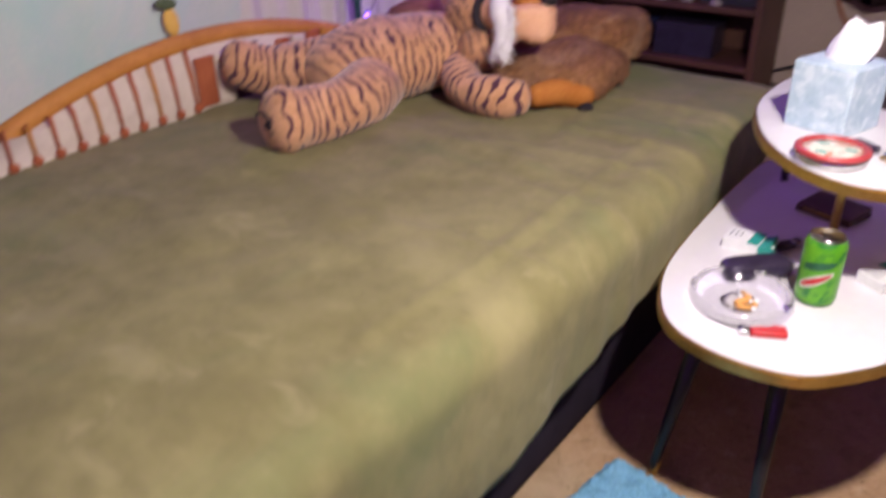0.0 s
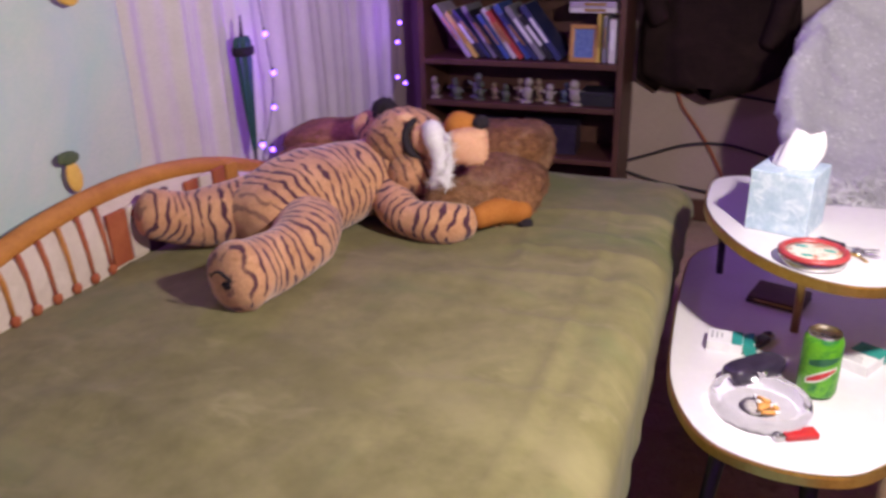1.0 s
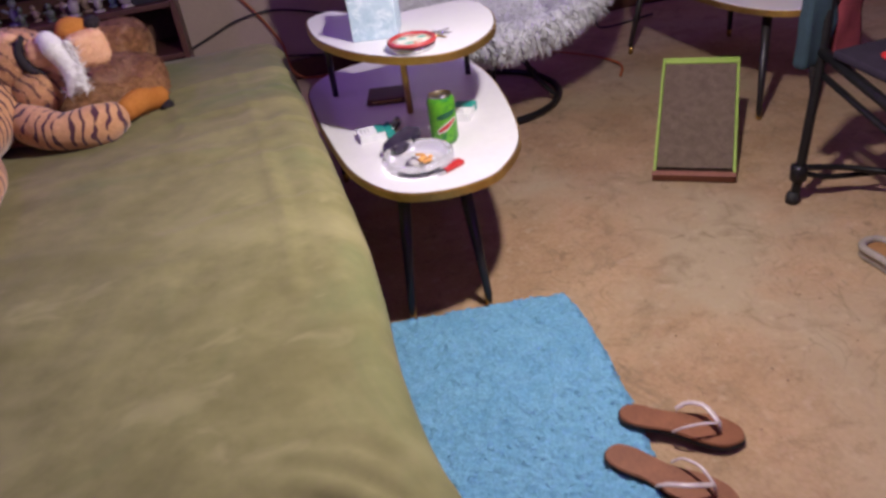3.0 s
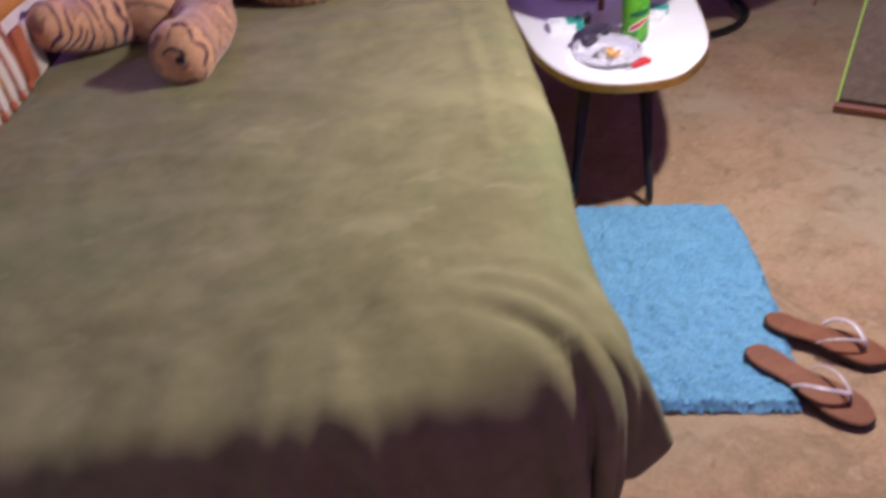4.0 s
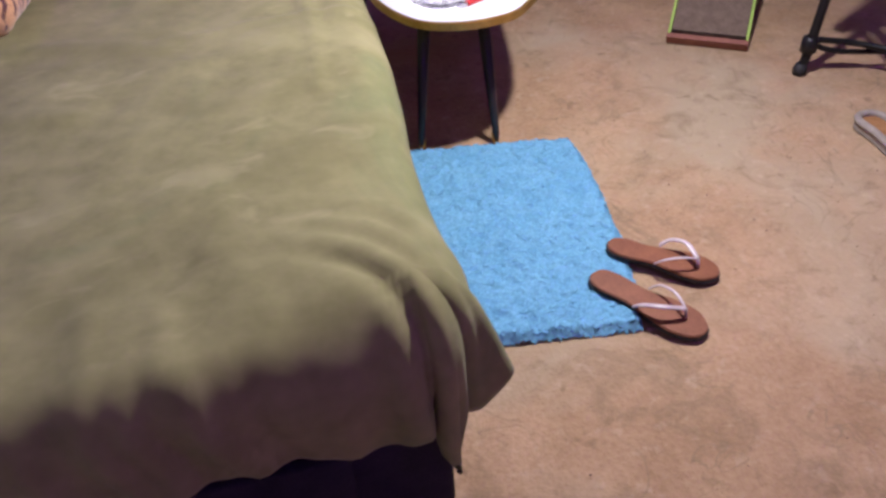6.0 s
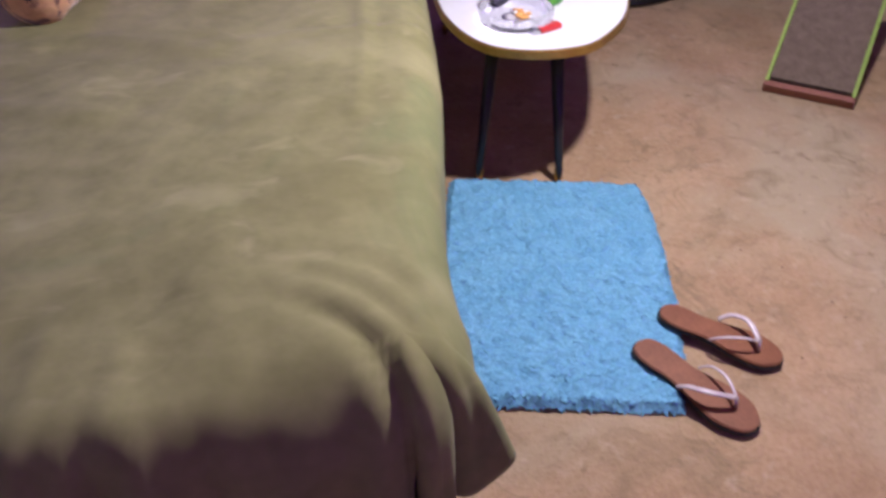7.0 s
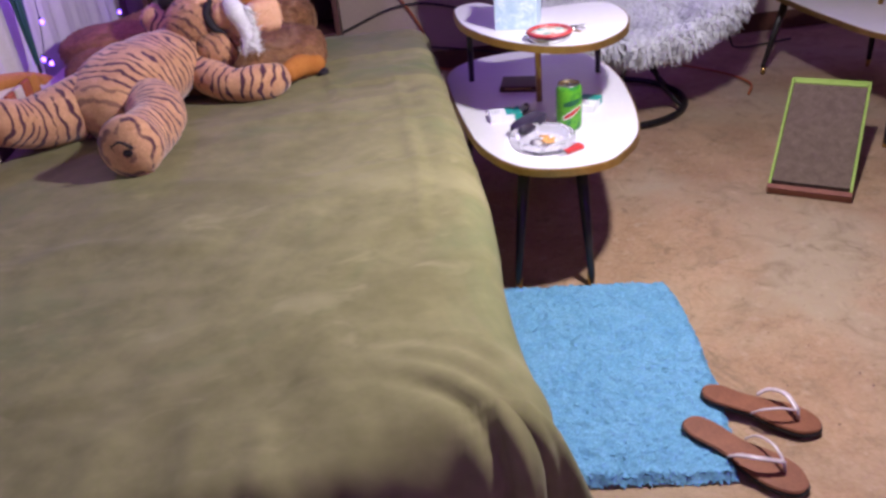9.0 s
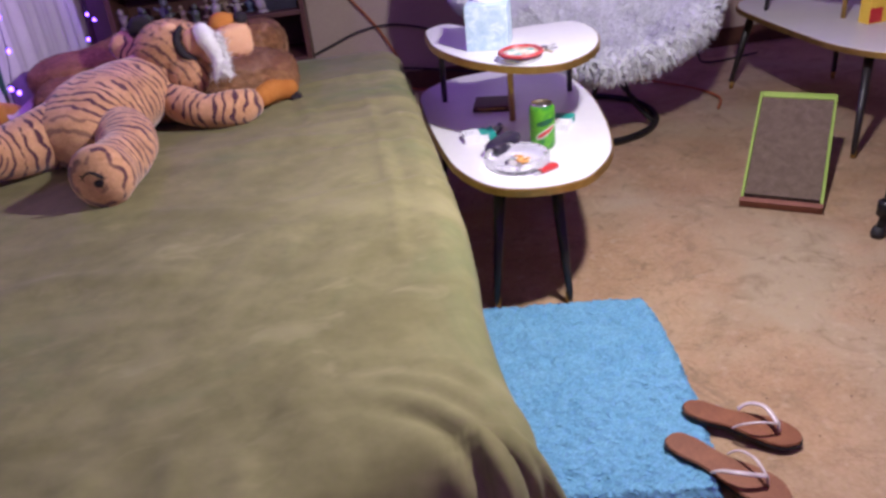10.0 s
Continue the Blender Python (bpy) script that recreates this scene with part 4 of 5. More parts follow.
build_string([(-1.052, 0.66, 0.48), (-1.05, 0.645, 0.56), (-1.05, 0.70, 0.65), (-1.05, 0.735, 0.76), (-1.05, 0.72, 0.88), (-1.05, 0.705, 1.0), (-1.05, 0.70, 1.3), (-1.05, 0.71, 1.9), (-1.08, 0.71, 2.24)],
             [(0.655, 0.502), (0.643, 0.59), (0.72, 0.682), (0.736, 0.778), (0.715, 0.889), (0.708, 0.992), (0.70, 1.1), (0.70, 1.2), (0.69, 0.565)], "string of glowing violet fairy lights down the curtain's edge")
build_string([(-1.052, 1.60, 0.46), (-1.05, 1.52, 0.54), (-1.05, 1.585, 0.615), (-1.05, 1.60, 0.74), (-1.05, 1.625, 0.81), (-1.05, 1.605, 0.9), (-1.05, 1.61, 1.2), (-1.05, 1.61, 1.9), (-1.08, 1.61, 2.24)],
             [(1.50, 0.535), (1.585, 0.613), (1.60, 0.744), (1.628, 0.812), (1.603, 0.906), (1.61, 1.02), (1.655, 0.578), (1.60, 1.12)], "string of glowing violet fairy lights beside the bookcase")


def build_fill_string(v, way):
    """Strings added out of view along the tops of two walls, to carry the violet fill."""
    string = thing("fairy_lights", ROOM.copy(), "violet fairy lights added unseen along the wall's top", "string lights", "violet fairy lights")
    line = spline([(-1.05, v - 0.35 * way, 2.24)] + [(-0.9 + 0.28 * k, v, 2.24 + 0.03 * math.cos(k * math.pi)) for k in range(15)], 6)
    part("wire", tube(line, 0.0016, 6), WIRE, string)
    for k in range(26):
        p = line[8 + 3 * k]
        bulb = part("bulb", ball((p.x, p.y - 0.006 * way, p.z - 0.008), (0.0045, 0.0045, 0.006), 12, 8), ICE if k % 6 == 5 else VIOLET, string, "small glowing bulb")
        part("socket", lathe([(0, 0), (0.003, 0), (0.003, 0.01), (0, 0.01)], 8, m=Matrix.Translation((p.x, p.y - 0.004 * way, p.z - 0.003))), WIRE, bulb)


build_fill_string(1.985, 1)
build_fill_string(-3.225, -1)


# ---- bookcase ----
def build_bookcase():
    case = thing("bookcase", at(-0.61, 1.72), "tall dark brown bookcase filled with books and figures", "bookcase")
    w, d, h = 0.80, 0.28, 1.7
    for x in (-w / 2 + 0.011, w / 2 - 0.011):
        part("side_panel", box((0.022, d, h), (x, d / 2, h / 2), 0.002), DARKWOOD, case, smooth=False)
    part("back_panel", box((w - 0.044, 0.006, h - 0.01), (0, d - 0.003, h / 2), 0), DARKWOOD, case, smooth=False)
    for z in (0.06, 0.29, 0.492, 0.655, 0.93, 1.2, 1.45, 1.69):
        part("shelf", box((w - 0.045, d - 0.008, 0.02), (0, d / 2 - 0.004, z), 0.002), DARKWOOD, case, smooth=False)
    return case


build_bookcase()


# ---- things on the near table ----
LOW, HIGH = 0.378, 0.600


def build_tissues():
    box_ = thing("tissue_box", pose(0.262, 0.420, HIGH, 0, 0, -9), "pale blue cube tissue box with a tissue pulled out", "tissue box")
    paper = mat("blue_card", (0.30, 0.43, 0.52), (0.50, 0.62, 0.69), 45, 0.6, fine=170, bump=0.05, blotch=((0.60, 0.69, 0.74), 38, 0.5, 0.62))
    part("carton", box((0.114, 0.114, 0.119), (0, 0, 0.0595), 0.003), paper, box_, "pale blue patterned carton", smooth=False)
    part("slot", slab([(0.032 * math.cos(math.tau * k / 24), 0.018 * math.sin(math.tau * k / 24)) for k in range(24)], 0.1188, 0.1202, 0), mat("slot_film", (0.3, 0.33, 0.36), (0.45, 0.48, 0.5), 20, 0.3), box_, smooth=False)
    bm = bmesh.new()
    rows = []
    for j in range(9):
        h, row = j / 8, []
        for k in range(29):
            a = math.tau * k / 28
            r = 0.031 - 0.008 * h + 0.004 * math.sin(4 * h)
            f = 1 + (0.10 + 0.30 * h) * math.sin(3 * a + 1.5 * h) + (0.05 + 0.12 * h) * math.sin(7 * a - h)
            row.append(bm.verts.new((r * f * math.cos(a) * 1.15 + 0.014 * h, r * f * math.sin(a) * 0.5 + 0.010 * h, 0.1195 + 0.064 * h + 0.007 * h * math.sin(3 * a + 0.6))))
        rows.append(row)
    for a, b in zip(rows, rows[1:]):
        for k in range(28):
            bm.faces.new((a[k], a[k + 1], b[k + 1], b[k]))
    bm.faces.new([v for v in rows[-1][:28]])
    part("tissue", bm, mat("tissue_paper", (0.80, 0.79, 0.79), (0.88, 0.87, 0.87), 30, 0.9, fine=200, bump=0.2), box_, "crumpled white tissue")
    return box_


build_tissues()
SILVER = mat("silver", (0.5, 0.5, 0.5), (0.7, 0.7, 0.7), 40, 0.25, 1.0, bump=0.05)
RED = mat("red_plastic", (0.40, 0.015, 0.02), (0.55, 0.035, 0.035), 30, 0.3, bump=0.05)
TEAL = mat("teal_print", (0.01, 0.22, 0.18), (0.03, 0.34, 0.28), 30, 0.45, bump=0.05)
PACK = mat("white_pack", (0.70, 0.71, 0.70), (0.82, 0.83, 0.82), 30, 0.4, bump=0.05)
NAVY = mat("dark_plastic", (0.018, 0.013, 0.028), (0.045, 0.035, 0.065), 30, 0.3, bump=0.05)


def build_dish():
    dish = thing("round_tin", pose(0.334, 0.252, HIGH), "round shallow tin with a red rim and a coloured lid", "tin")
    part("body", lathe([(0, 0), (0.050, 0), (0.055, 0.004), (0.056, 0.018), (0, 0.018)], 36), SILVER, dish)
    part("rim", lathe([(0.046, 0.018), (0.047, 0.0235), (0.053, 0.0255), (0.0585, 0.022), (0.0585, 0.017), (0.056, 0.0165)], 40), mat("red_enamel", (0.30, 0.025, 0.03), (0.44, 0.06, 0.06), 30, 0.4), dish, "red rim")
    part("lid", lathe([(0, 0.0215), (0.030, 0.021), (0.0475, 0.0195), (0.0475, 0.017), (0, 0.017)], 36), mat("cream_enamel", (0.55, 0.55, 0.42), (0.70, 0.70, 0.60), 60, 0.4, blotch=((0.45, 0.20, 0.12), 42, 0.52, 0.6)), dish, "cream lid")
    for a, c in ((0.4, TEAL), (2.5, TEAL), (4.4, TEAL)):
        part("leaf_mark", ball((0.026 * math.cos(a), 0.026 * math.sin(a), 0.0205), (0.012, 0.006, 0.0018), 12, 6, pose(0, 0, 0.0, 0, 0, 0)), c, dish, "green mark on the lid")
    return dish


build_dish()


def build_keys():
    keys = thing("keys", pose(0.360, 0.338, HIGH, 0, 0, -25), "dark key fob with a few metal keys", "keys")
    part("fob", box((0.05, 0.022, 0.011), (-0.008, 0, 0.0055), 0.004, 3), NAVY, keys, "dark plastic fob")
    part("ring", tube(spline([(0.028 + 0.011 * math.cos(math.tau * k / 10), 0.011 * math.sin(math.tau * k / 10), 0.0045 + 0.001 * (k % 3)) for k in range(11)], 4), 0.0012, 6, caps=False), SILVER, keys, "steel split ring")
    for k, a in enumerate((-30, 12, 48)):
        m = pose(0.036, 0, 0.002 + 0.0022 * k, 0, 0, a)
        key = part("key", lathe([(0, 0), (0.010, 0), (0.010, 0.002), (0, 0.002)], 16, m=m @ Matrix.Translation((0.008, 0, 0))), SILVER if k else BRASS, keys)
        part("blade", box((0.028, 0.006, 0.0018), (0.030, 0, 0.001), 0.0004, 1, m=m), SILVER if k else BRASS, key)
    return keys


build_keys()


def build_ashtray():
    tray = thing("ashtray", pose(0.300, 0.086, LOW), "clear glass ashtray with ash and cigarette butts", "ashtray")
    clear = glass("clear_glass", (0.66, 0.64, 0.72), 0.08)
    prof = [(0, 0), (0.070, 0), (0.079, 0.006), (0.083, 0.018), (0.082, 0.031), (0.076, 0.034), (0.068, 0.031), (0.060, 0.016), (0.052, 0.010), (0, 0.009)]
    bm = lathe(prof, 48)
    for v in bm.verts:
        r = math.hypot(v.co.x, v.co.y)
        a = math.atan2(v.co.y, v.co.x)
        if v.co.z > 0.028:
            v.co.z -= 0.010 * max(0, math.cos(4 * a)) ** 14
        if r > 0.07 and 0.004 < v.co.z < 0.028:
            f = 1 + 0.018 * math.cos(24 * a)
            v.co.x *= f
            v.co.y *= f
    bmesh.ops.recalc_face_normals(bm, faces=bm.faces[:])
    bowl = part("bowl", bm, clear, tray, "thick clear pressed glass bowl")
    bowl.visible_shadow = False
    ash = mat("ash", (0.30, 0.28, 0.27), (0.58, 0.56, 0.54), 120, 0.95, fine=300, bump=0.8)
    bm = lathe([(0, 0.0135), (0.016, 0.0125), (0.030, 0.0098), (0, 0.0095)], 24)
    bm.normal_update()
    rough_up(bm, 0.002, 90)
    part("ash_heap", bm, ash, tray, "grey ash")
    rnd = random.Random(4)
    for k in range(6):
        a, r = rnd.uniform(0, 6.28), rnd.uniform(0.004, 0.024)
        m = pose(r * math.cos(a) + 0.01, r * math.sin(a) - 0.006, 0.0165 + 0.0022 * (k % 3), 0, rnd.uniform(-12, 12), rnd.uniform(0, 180))
        butt = part("cigarette_butt", tube([m @ Vector((-0.013, 0, 0)), m @ Vector((0.010, 0, 0))], 0.0038, 10), mat("filter_paper", (0.60, 0.26, 0.06), (0.78, 0.42, 0.13), 60, 0.8) if k == 0 else bpy.data.materials["filter_paper"], tray, "orange filter end")
        part("stub", tube([m @ Vector((0.0102, 0, 0)), m @ Vector((0.019, 0, 0.0006))], [0.0037, 0.003], 10), PACK, butt, "burnt white stub")
    return tray


build_ashtray()


def build_can():
    can = thing("soda_can", pose(0.377, 0.196, LOW, 0, 0, -20), "green soda can with a red slanted mark on the white table", "can")
    green = mat("green_can", (0.05, 0.28, 0.016), (0.16, 0.46, 0.03), 34, 0.3, 0.2, fine=90, bump=0.03, blotch=((0.015, 0.17, 0.035), 30, 0.52, 0.64))
    part("body", lathe([(0, 0.003), (0.022, 0.002), (0.026, 0.0), (0.0315, 0.007), (0.033, 0.013), (0.033, 0.106), (0.0305, 0.113), (0.0275, 0.118)], 40), green, can, "green printed side")
    part("lid", lathe([(0.0275, 0.1178), (0.0278, 0.1215), (0.0262, 0.122), (0.0252, 0.118), (0, 0.1175)], 40), SILVER, can, "silver lid")
    part("tab", box((0.020, 0.013, 0.0018), (0.004, 0, 0.1192), 0.0006), SILVER, can)

    def wrap(name, a0, a1, z0, z1, thick, material, lift, label):
        bm, n = bmesh.new(), 16
        top, low = [], []
        for k in range(n + 1):
            s = k / n
            a = radians(a0 + (a1 - a0) * s)
            h = z0 + (z1 - z0) * s
            t = thick * (0.35 + 0.65 * math.sin(math.pi * min(1, s * 0.9 + 0.1)))
            r = 0.033 + lift
            low.append(bm.verts.new((r * math.cos(a), r * math.sin(a), h - t)))
            top.append(bm.verts.new((r * math.cos(a), r * math.sin(a), h + t)))
        for k in range(n):
            bm.faces.new((low[k], low[k + 1], top[k + 1], top[k]))
        part(name, bm, material, can, label)

    wrap("mark_edge", -104, -14, 0.036, 0.066, 0.0095, mat("pale_print", (0.55, 0.62, 0.5), (0.7, 0.75, 0.65), 30, 0.4), 0.0004, "pale outline of the mark")
    wrap("mark", -98, -20, 0.0385, 0.064, 0.0058, RED, 0.0008, "red slanted mark")
    wrap("band", -100, -10, 0.072, 0.084, 0.0075, mat("dark_green_print", (0.006, 0.07, 0.03), (0.015, 0.12, 0.05), 30, 0.35), 0.0004, "dark green jagged band")
    return can


build_can()


def build_lighter(m, colour, label):
    lighter = thing("lighter", m, label, "lighter", "pocket lighters")
    part("body", box((0.056, 0.024, 0.012), (-0.012, 0, 0.006), 0.004, 3), colour, lighter)
    head = part("head", box((0.016, 0.022, 0.011), (0.025, 0, 0.006), 0.002), SILVER, lighter, "metal top")
    part("wheel", lathe([(0, -0.004), (0.005, -0.004), (0.005, 0.004), (0, 0.004)], 14, m=pose(0.028, 0, 0.011, 90)), NAVY, head)
    return lighter


build_lighter(pose(0.362, 0.036, LOW, 0, 0, 215), RED, "red plastic lighter beside the glass ashtray")
build_lighter(pose(0.262, 0.335, LOW, 0, 0, 68), NAVY, "dark lighter with a metal top beside a cigarette pack")


def build_pack(m, label, open_lid):
    pack = thing("cigarette_pack", m, label, "cigarette pack", "cigarette packs")
    part("carton", box((0.066, 0.054, 0.021), (-0.011, 0, 0.0105), 0.0012), PACK, pack, smooth=False)
    lid = part("lid", box((0.021, 0.0545, 0.0215), (0, 0, 0), 0.0012, m=pose(0.034, 0, 0.0108, 0, -22 if open_lid else 0, 0)), TEAL, pack, "teal flip lid", smooth=False)
    part("teal_panel", box((0.02, 0.0545, 0.0006), (0.011, 0, 0.0213), 0), TEAL, pack, "teal printed panel", smooth=False)
    bars = mat("grey_print", (0.30, 0.31, 0.32), (0.42, 0.43, 0.44), 30, 0.5)
    for k in range(3):
        part("text_bar", box((0.0035, 0.030 - 0.006 * k, 0.0005), (-0.036 + 0.009 * k, 0.003, 0.0212), 0), bars, pack, "grey bar of unreadable print", smooth=False)
    if open_lid:
        for k in range(4):
            part("cigarette", tube([(0.01, -0.018 + 0.011 * k, 0.011), (0.041 + 0.004 * (k % 2), -0.018 + 0.012 * k, 0.015)], 0.0038, 10), PACK, lid)
    return pack


build_pack(pose(0.212, 0.292, LOW, 0, 0, 8), "open white and teal cigarette pack lying on the table", True)
build_pack(pose(0.443, 0.338, LOW, 0, 0, 68), "white and teal cigarette pack behind the soda can", False)


def build_vape():
    vape = thing("glasses_case", pose(0.272, 0.196, LOW, 0, 0, 54), "long dark glossy case leaning on the ashtray rim", "case")
    bm = ball((0, 0, 0.020), (0.064, 0.025, 0.017), 28, 14, power=0.5)
    part("shell", bm, NAVY, vape, "dark glossy shell")
    part("hinge", box((0.09, 0.003, 0.003), (0, 0.0235, 0.020), 0.001), SILVER, vape)
    part("clasp", ball((0.0, -0.0245, 0.021), (0.007, 0.004, 0.005), 12, 8), SILVER, vape, "small metal clasp")
    return vape


build_vape()


def build_wallet():
    wallet = thing("wallet", pose(0.262, 0.545, LOW, 0, 0, -8), "brown leather wallet in the shade of the upper tier", "wallet")
    brown = mat("brown_leather", (0.045, 0.022, 0.014), (0.10, 0.05, 0.03), 30, 0.55, fine=200, bump=0.3)
    part("lower_flap", box((0.115, 0.088, 0.010), (0, 0, 0.005), 0.004, 3), brown, wallet)
    part("upper_flap", box((0.113, 0.086, 0.009), (0.001, 0.0, 0.0155), 0.004, 3, m=pose(0, 0, 0, 3, 0, 0)), brown, wallet)
    part("zip", tube([(-0.04, -0.0445, 0.0105), (0.04, -0.0445, 0.0105)], 0.0016, 6), BRASS, wallet, "thin brass zip")
    return wallet


build_wallet()


# ---- bookcase contents ----
def build_book(x, y, z, w, d, h, lean, colour, tip, flat=False):
    m = at(-0.61, 1.72) @ Matrix.Translation((x, y, z)) @ (pose(0, 0, 0, 0, lean, 0) if not flat else pose(0, 0, 0, 0, 90, 0))
    book = thing("book", m, tip, "book", "books on the shelf")
    part("cover", box((w, d, h), (w / 2, d / 2, h / 2), 0.0015, 1), colour, book, smooth=False)
    part("page_block", box((w * 0.72, d * 0.985, 0.002), (w / 2, d / 2 + 0.002, h + 0.0006), 0), CREAM, book, smooth=False)
    part("title_bar", box((w * 0.5, 0.001, h * 0.45), (w / 2, -0.0008, h * 0.55), 0), PACK if w > 0.02 else BRASS, book, "plain bar of spine lettering", smooth=False)
    return book


def shade(name, c):
    return mat(name, tuple(k * 0.75 for k in c), tuple(min(1, k * 1.2) for k in c), 25, 0.45, bump=0.05)


TONES = [("mauve_cover", (0.42, 0.36, 0.46)), ("yellow_cover", (0.62, 0.46, 0.10)), ("navy_cover", (0.03, 0.04, 0.12)), ("grey_cover", (0.22, 0.22, 0.24)), ("blue_cover", (0.05, 0.10, 0.32)), ("red_cover", (0.45, 0.06, 0.04)), ("black_cover", (0.02, 0.02, 0.025)), ("white_cover", (0.62, 0.60, 0.58))]
SHADES = [shade(n, c) for n, c in TONES]
WORDS = ["mauve", "yellow", "navy blue", "grey", "blue", "red", "black", "white"]
rnd = random.Random(11)
x = -0.205
for tone in (0, 1, 6, 2, 3, 6, 4, 7, 5, 4, 2, 3, 6, 2):
    w = rnd.uniform(0.014, 0.024)
    build_book(x, 0.02 + rnd.uniform(0, 0.02), 0.6655, w, 0.17, rnd.uniform(0.20, 0.245), -37 + rnd.uniform(-4, 4), SHADES[tone], f"thin {WORDS[tone]} book leaning on its neighbours")
    x += w / math.cos(radians(37)) + 0.003
for k, (tone, w) in enumerate(((1, 0.012), (3, 0.014), (7, 0.026))):
    build_book(0.295 + 0.022 * k, 0.03, 0.6655, w, 0.15, 0.175 - 0.01 * k, 0, SHADES[tone], f"upright {WORDS[tone]} book at the shelf's end")
for k, tone in enumerate((7, 0)):
    build_book(0.19, 0.03, 0.8625 + 0.0205 * k, 0.019, 0.14, 0.17, 0, SHADES[tone], f"{WORDS[tone]} book lying flat across upright books", True)


def build_picture():
    pic = thing("picture_frame", at(-0.61, 1.72) @ pose(0.243, 0.045, 0.665, -9), "small gilt picture frame with a blue picture", "picture frame")
    gilt = mat("gilt", (0.40, 0.20, 0.05), (0.58, 0.33, 0.09), 40, 0.45, 0.3)
    for a, b, c in (((0.105, 0.014, 0.016), (0, 0, 0.008), 0), ((0.105, 0.014, 0.016), (0, 0, 0.127), 0), ((0.016, 0.014, 0.103), (-0.0445, 0, 0.0675), 0), ((0.016, 0.014, 0.103), (0.0445, 0, 0.0675), 0)):
        part("moulding", box(a, b, 0.003), gilt, pic, smooth=False)
    part("picture", box((0.073, 0.005, 0.103), (0, 0.002, 0.0675), 0), mat("blue_picture", (0.05, 0.10, 0.26), (0.16, 0.26, 0.46), 60, 0.4), pic, "blurred blue picture", smooth=False)
    return pic


build_picture()


def build_figure(x, y, z, h, colour, words):
    """A small squat figure: foot, body, head and two stubs, each set at its own tilt."""
    r = random.Random(int(x * 1000) + 77)
    fig = lathe([(0, 0), (h * 0.26, 0), (h * 0.27, h * 0.05), (h * 0.2, h * 0.09), (0, h * 0.1)], 12)
    lean = r.uniform(-0.12, 0.12) * h
    ball((lean * 0.4, 0, h * 0.34), (h * r.uniform(0.17, 0.27), h * 0.17, h * 0.28), 12, 8, bm=fig)
    ball((lean, -0.02 * h, h * r.uniform(0.70, 0.80)), (h * r.uniform(0.13, 0.19), h * 0.15, h * 0.17), 12, 8, bm=fig)
    for side in (-1, 1):
        up = r.uniform(-0.12, 0.2) * h
        tube([(side * h * 0.12, 0, h * 0.46), (side * h * 0.26, -0.03 * h, h * 0.44 + up * 0.6), (side * h * r.uniform(0.26, 0.36), -0.06 * h, h * 0.42 + up)], [h * 0.07, h * 0.06, h * 0.045], 8, bm=fig)
    ob = part("figurine", fig, colour)
    ob.matrix_world = at(-0.61, 1.72) @ Matrix.Translation((x, y, z)) @ pose(0, 0, 0, 0, 0, r.uniform(-40, 40))
    return tagged(ob, f"small {words} figurine standing on the shelf", "figurine", "figurines on the shelf")


FIG = [((0.50, 0.42, 0.34), "cream"), ((0.30, 0.17, 0.09), "brown"), ((0.13, 0.18, 0.25), "slate blue"), ((0.46, 0.33, 0.22), "tan"), ((0.25, 0.24, 0.30), "grey"), ((0.52, 0.36, 0.16), "golden"), ((0.42, 0.06, 0.05), "red"), ((0.58, 0.52, 0.46), "ivory"), ((0.16, 0.19, 0.13), "green")]
for k in range(13):
    c, word = FIG[(k * 4 + k // 3) % 9]
    c = tuple(0.62 * x for x in c)
    m = bpy.data.materials.get(word + "_glaze") or shade(word + "_glaze", c)
    build_figure(-0.345 + 0.047 * k + rnd.uniform(-0.008, 0.008), 0.05 + 0.05 * (k % 2), 0.5025, rnd.uniform(0.065, 0.115), m, word)


def build_shelf_box(x, y, z, size, colour, label, rz=0):
    b = thing("storage_box", at(-0.61, 1.72) @ pose(x, y, z, 0, 0, rz), label, "box", "boxes in the bookcase")
    part("carton", box(size, (0, 0, size[2] / 2), 0.003), colour, b, smooth=False)
    part("lid", box((size[0] + 0.006, size[1] + 0.006, 0.018), (0, 0, size[2] + 0.0095), 0.003), colour, b, smooth=False)
    return b


build_shelf_box(0.305, 0.10, 0.5025, (0.13, 0.13, 0.035), SHADES[6], "flat black box with a pale sheet on the shelf")
build_shelf_box(0.11, 0.13, 0.3005, (0.22, 0.16, 0.10), NAVY, "dark box in the low compartment of the bookcase", 4)
build_shelf_box(-0.18, 0.14, 0.3005, (0.25, 0.15, 0.08), SHADES[2], "dark blue box in the low compartment of the bookcase")


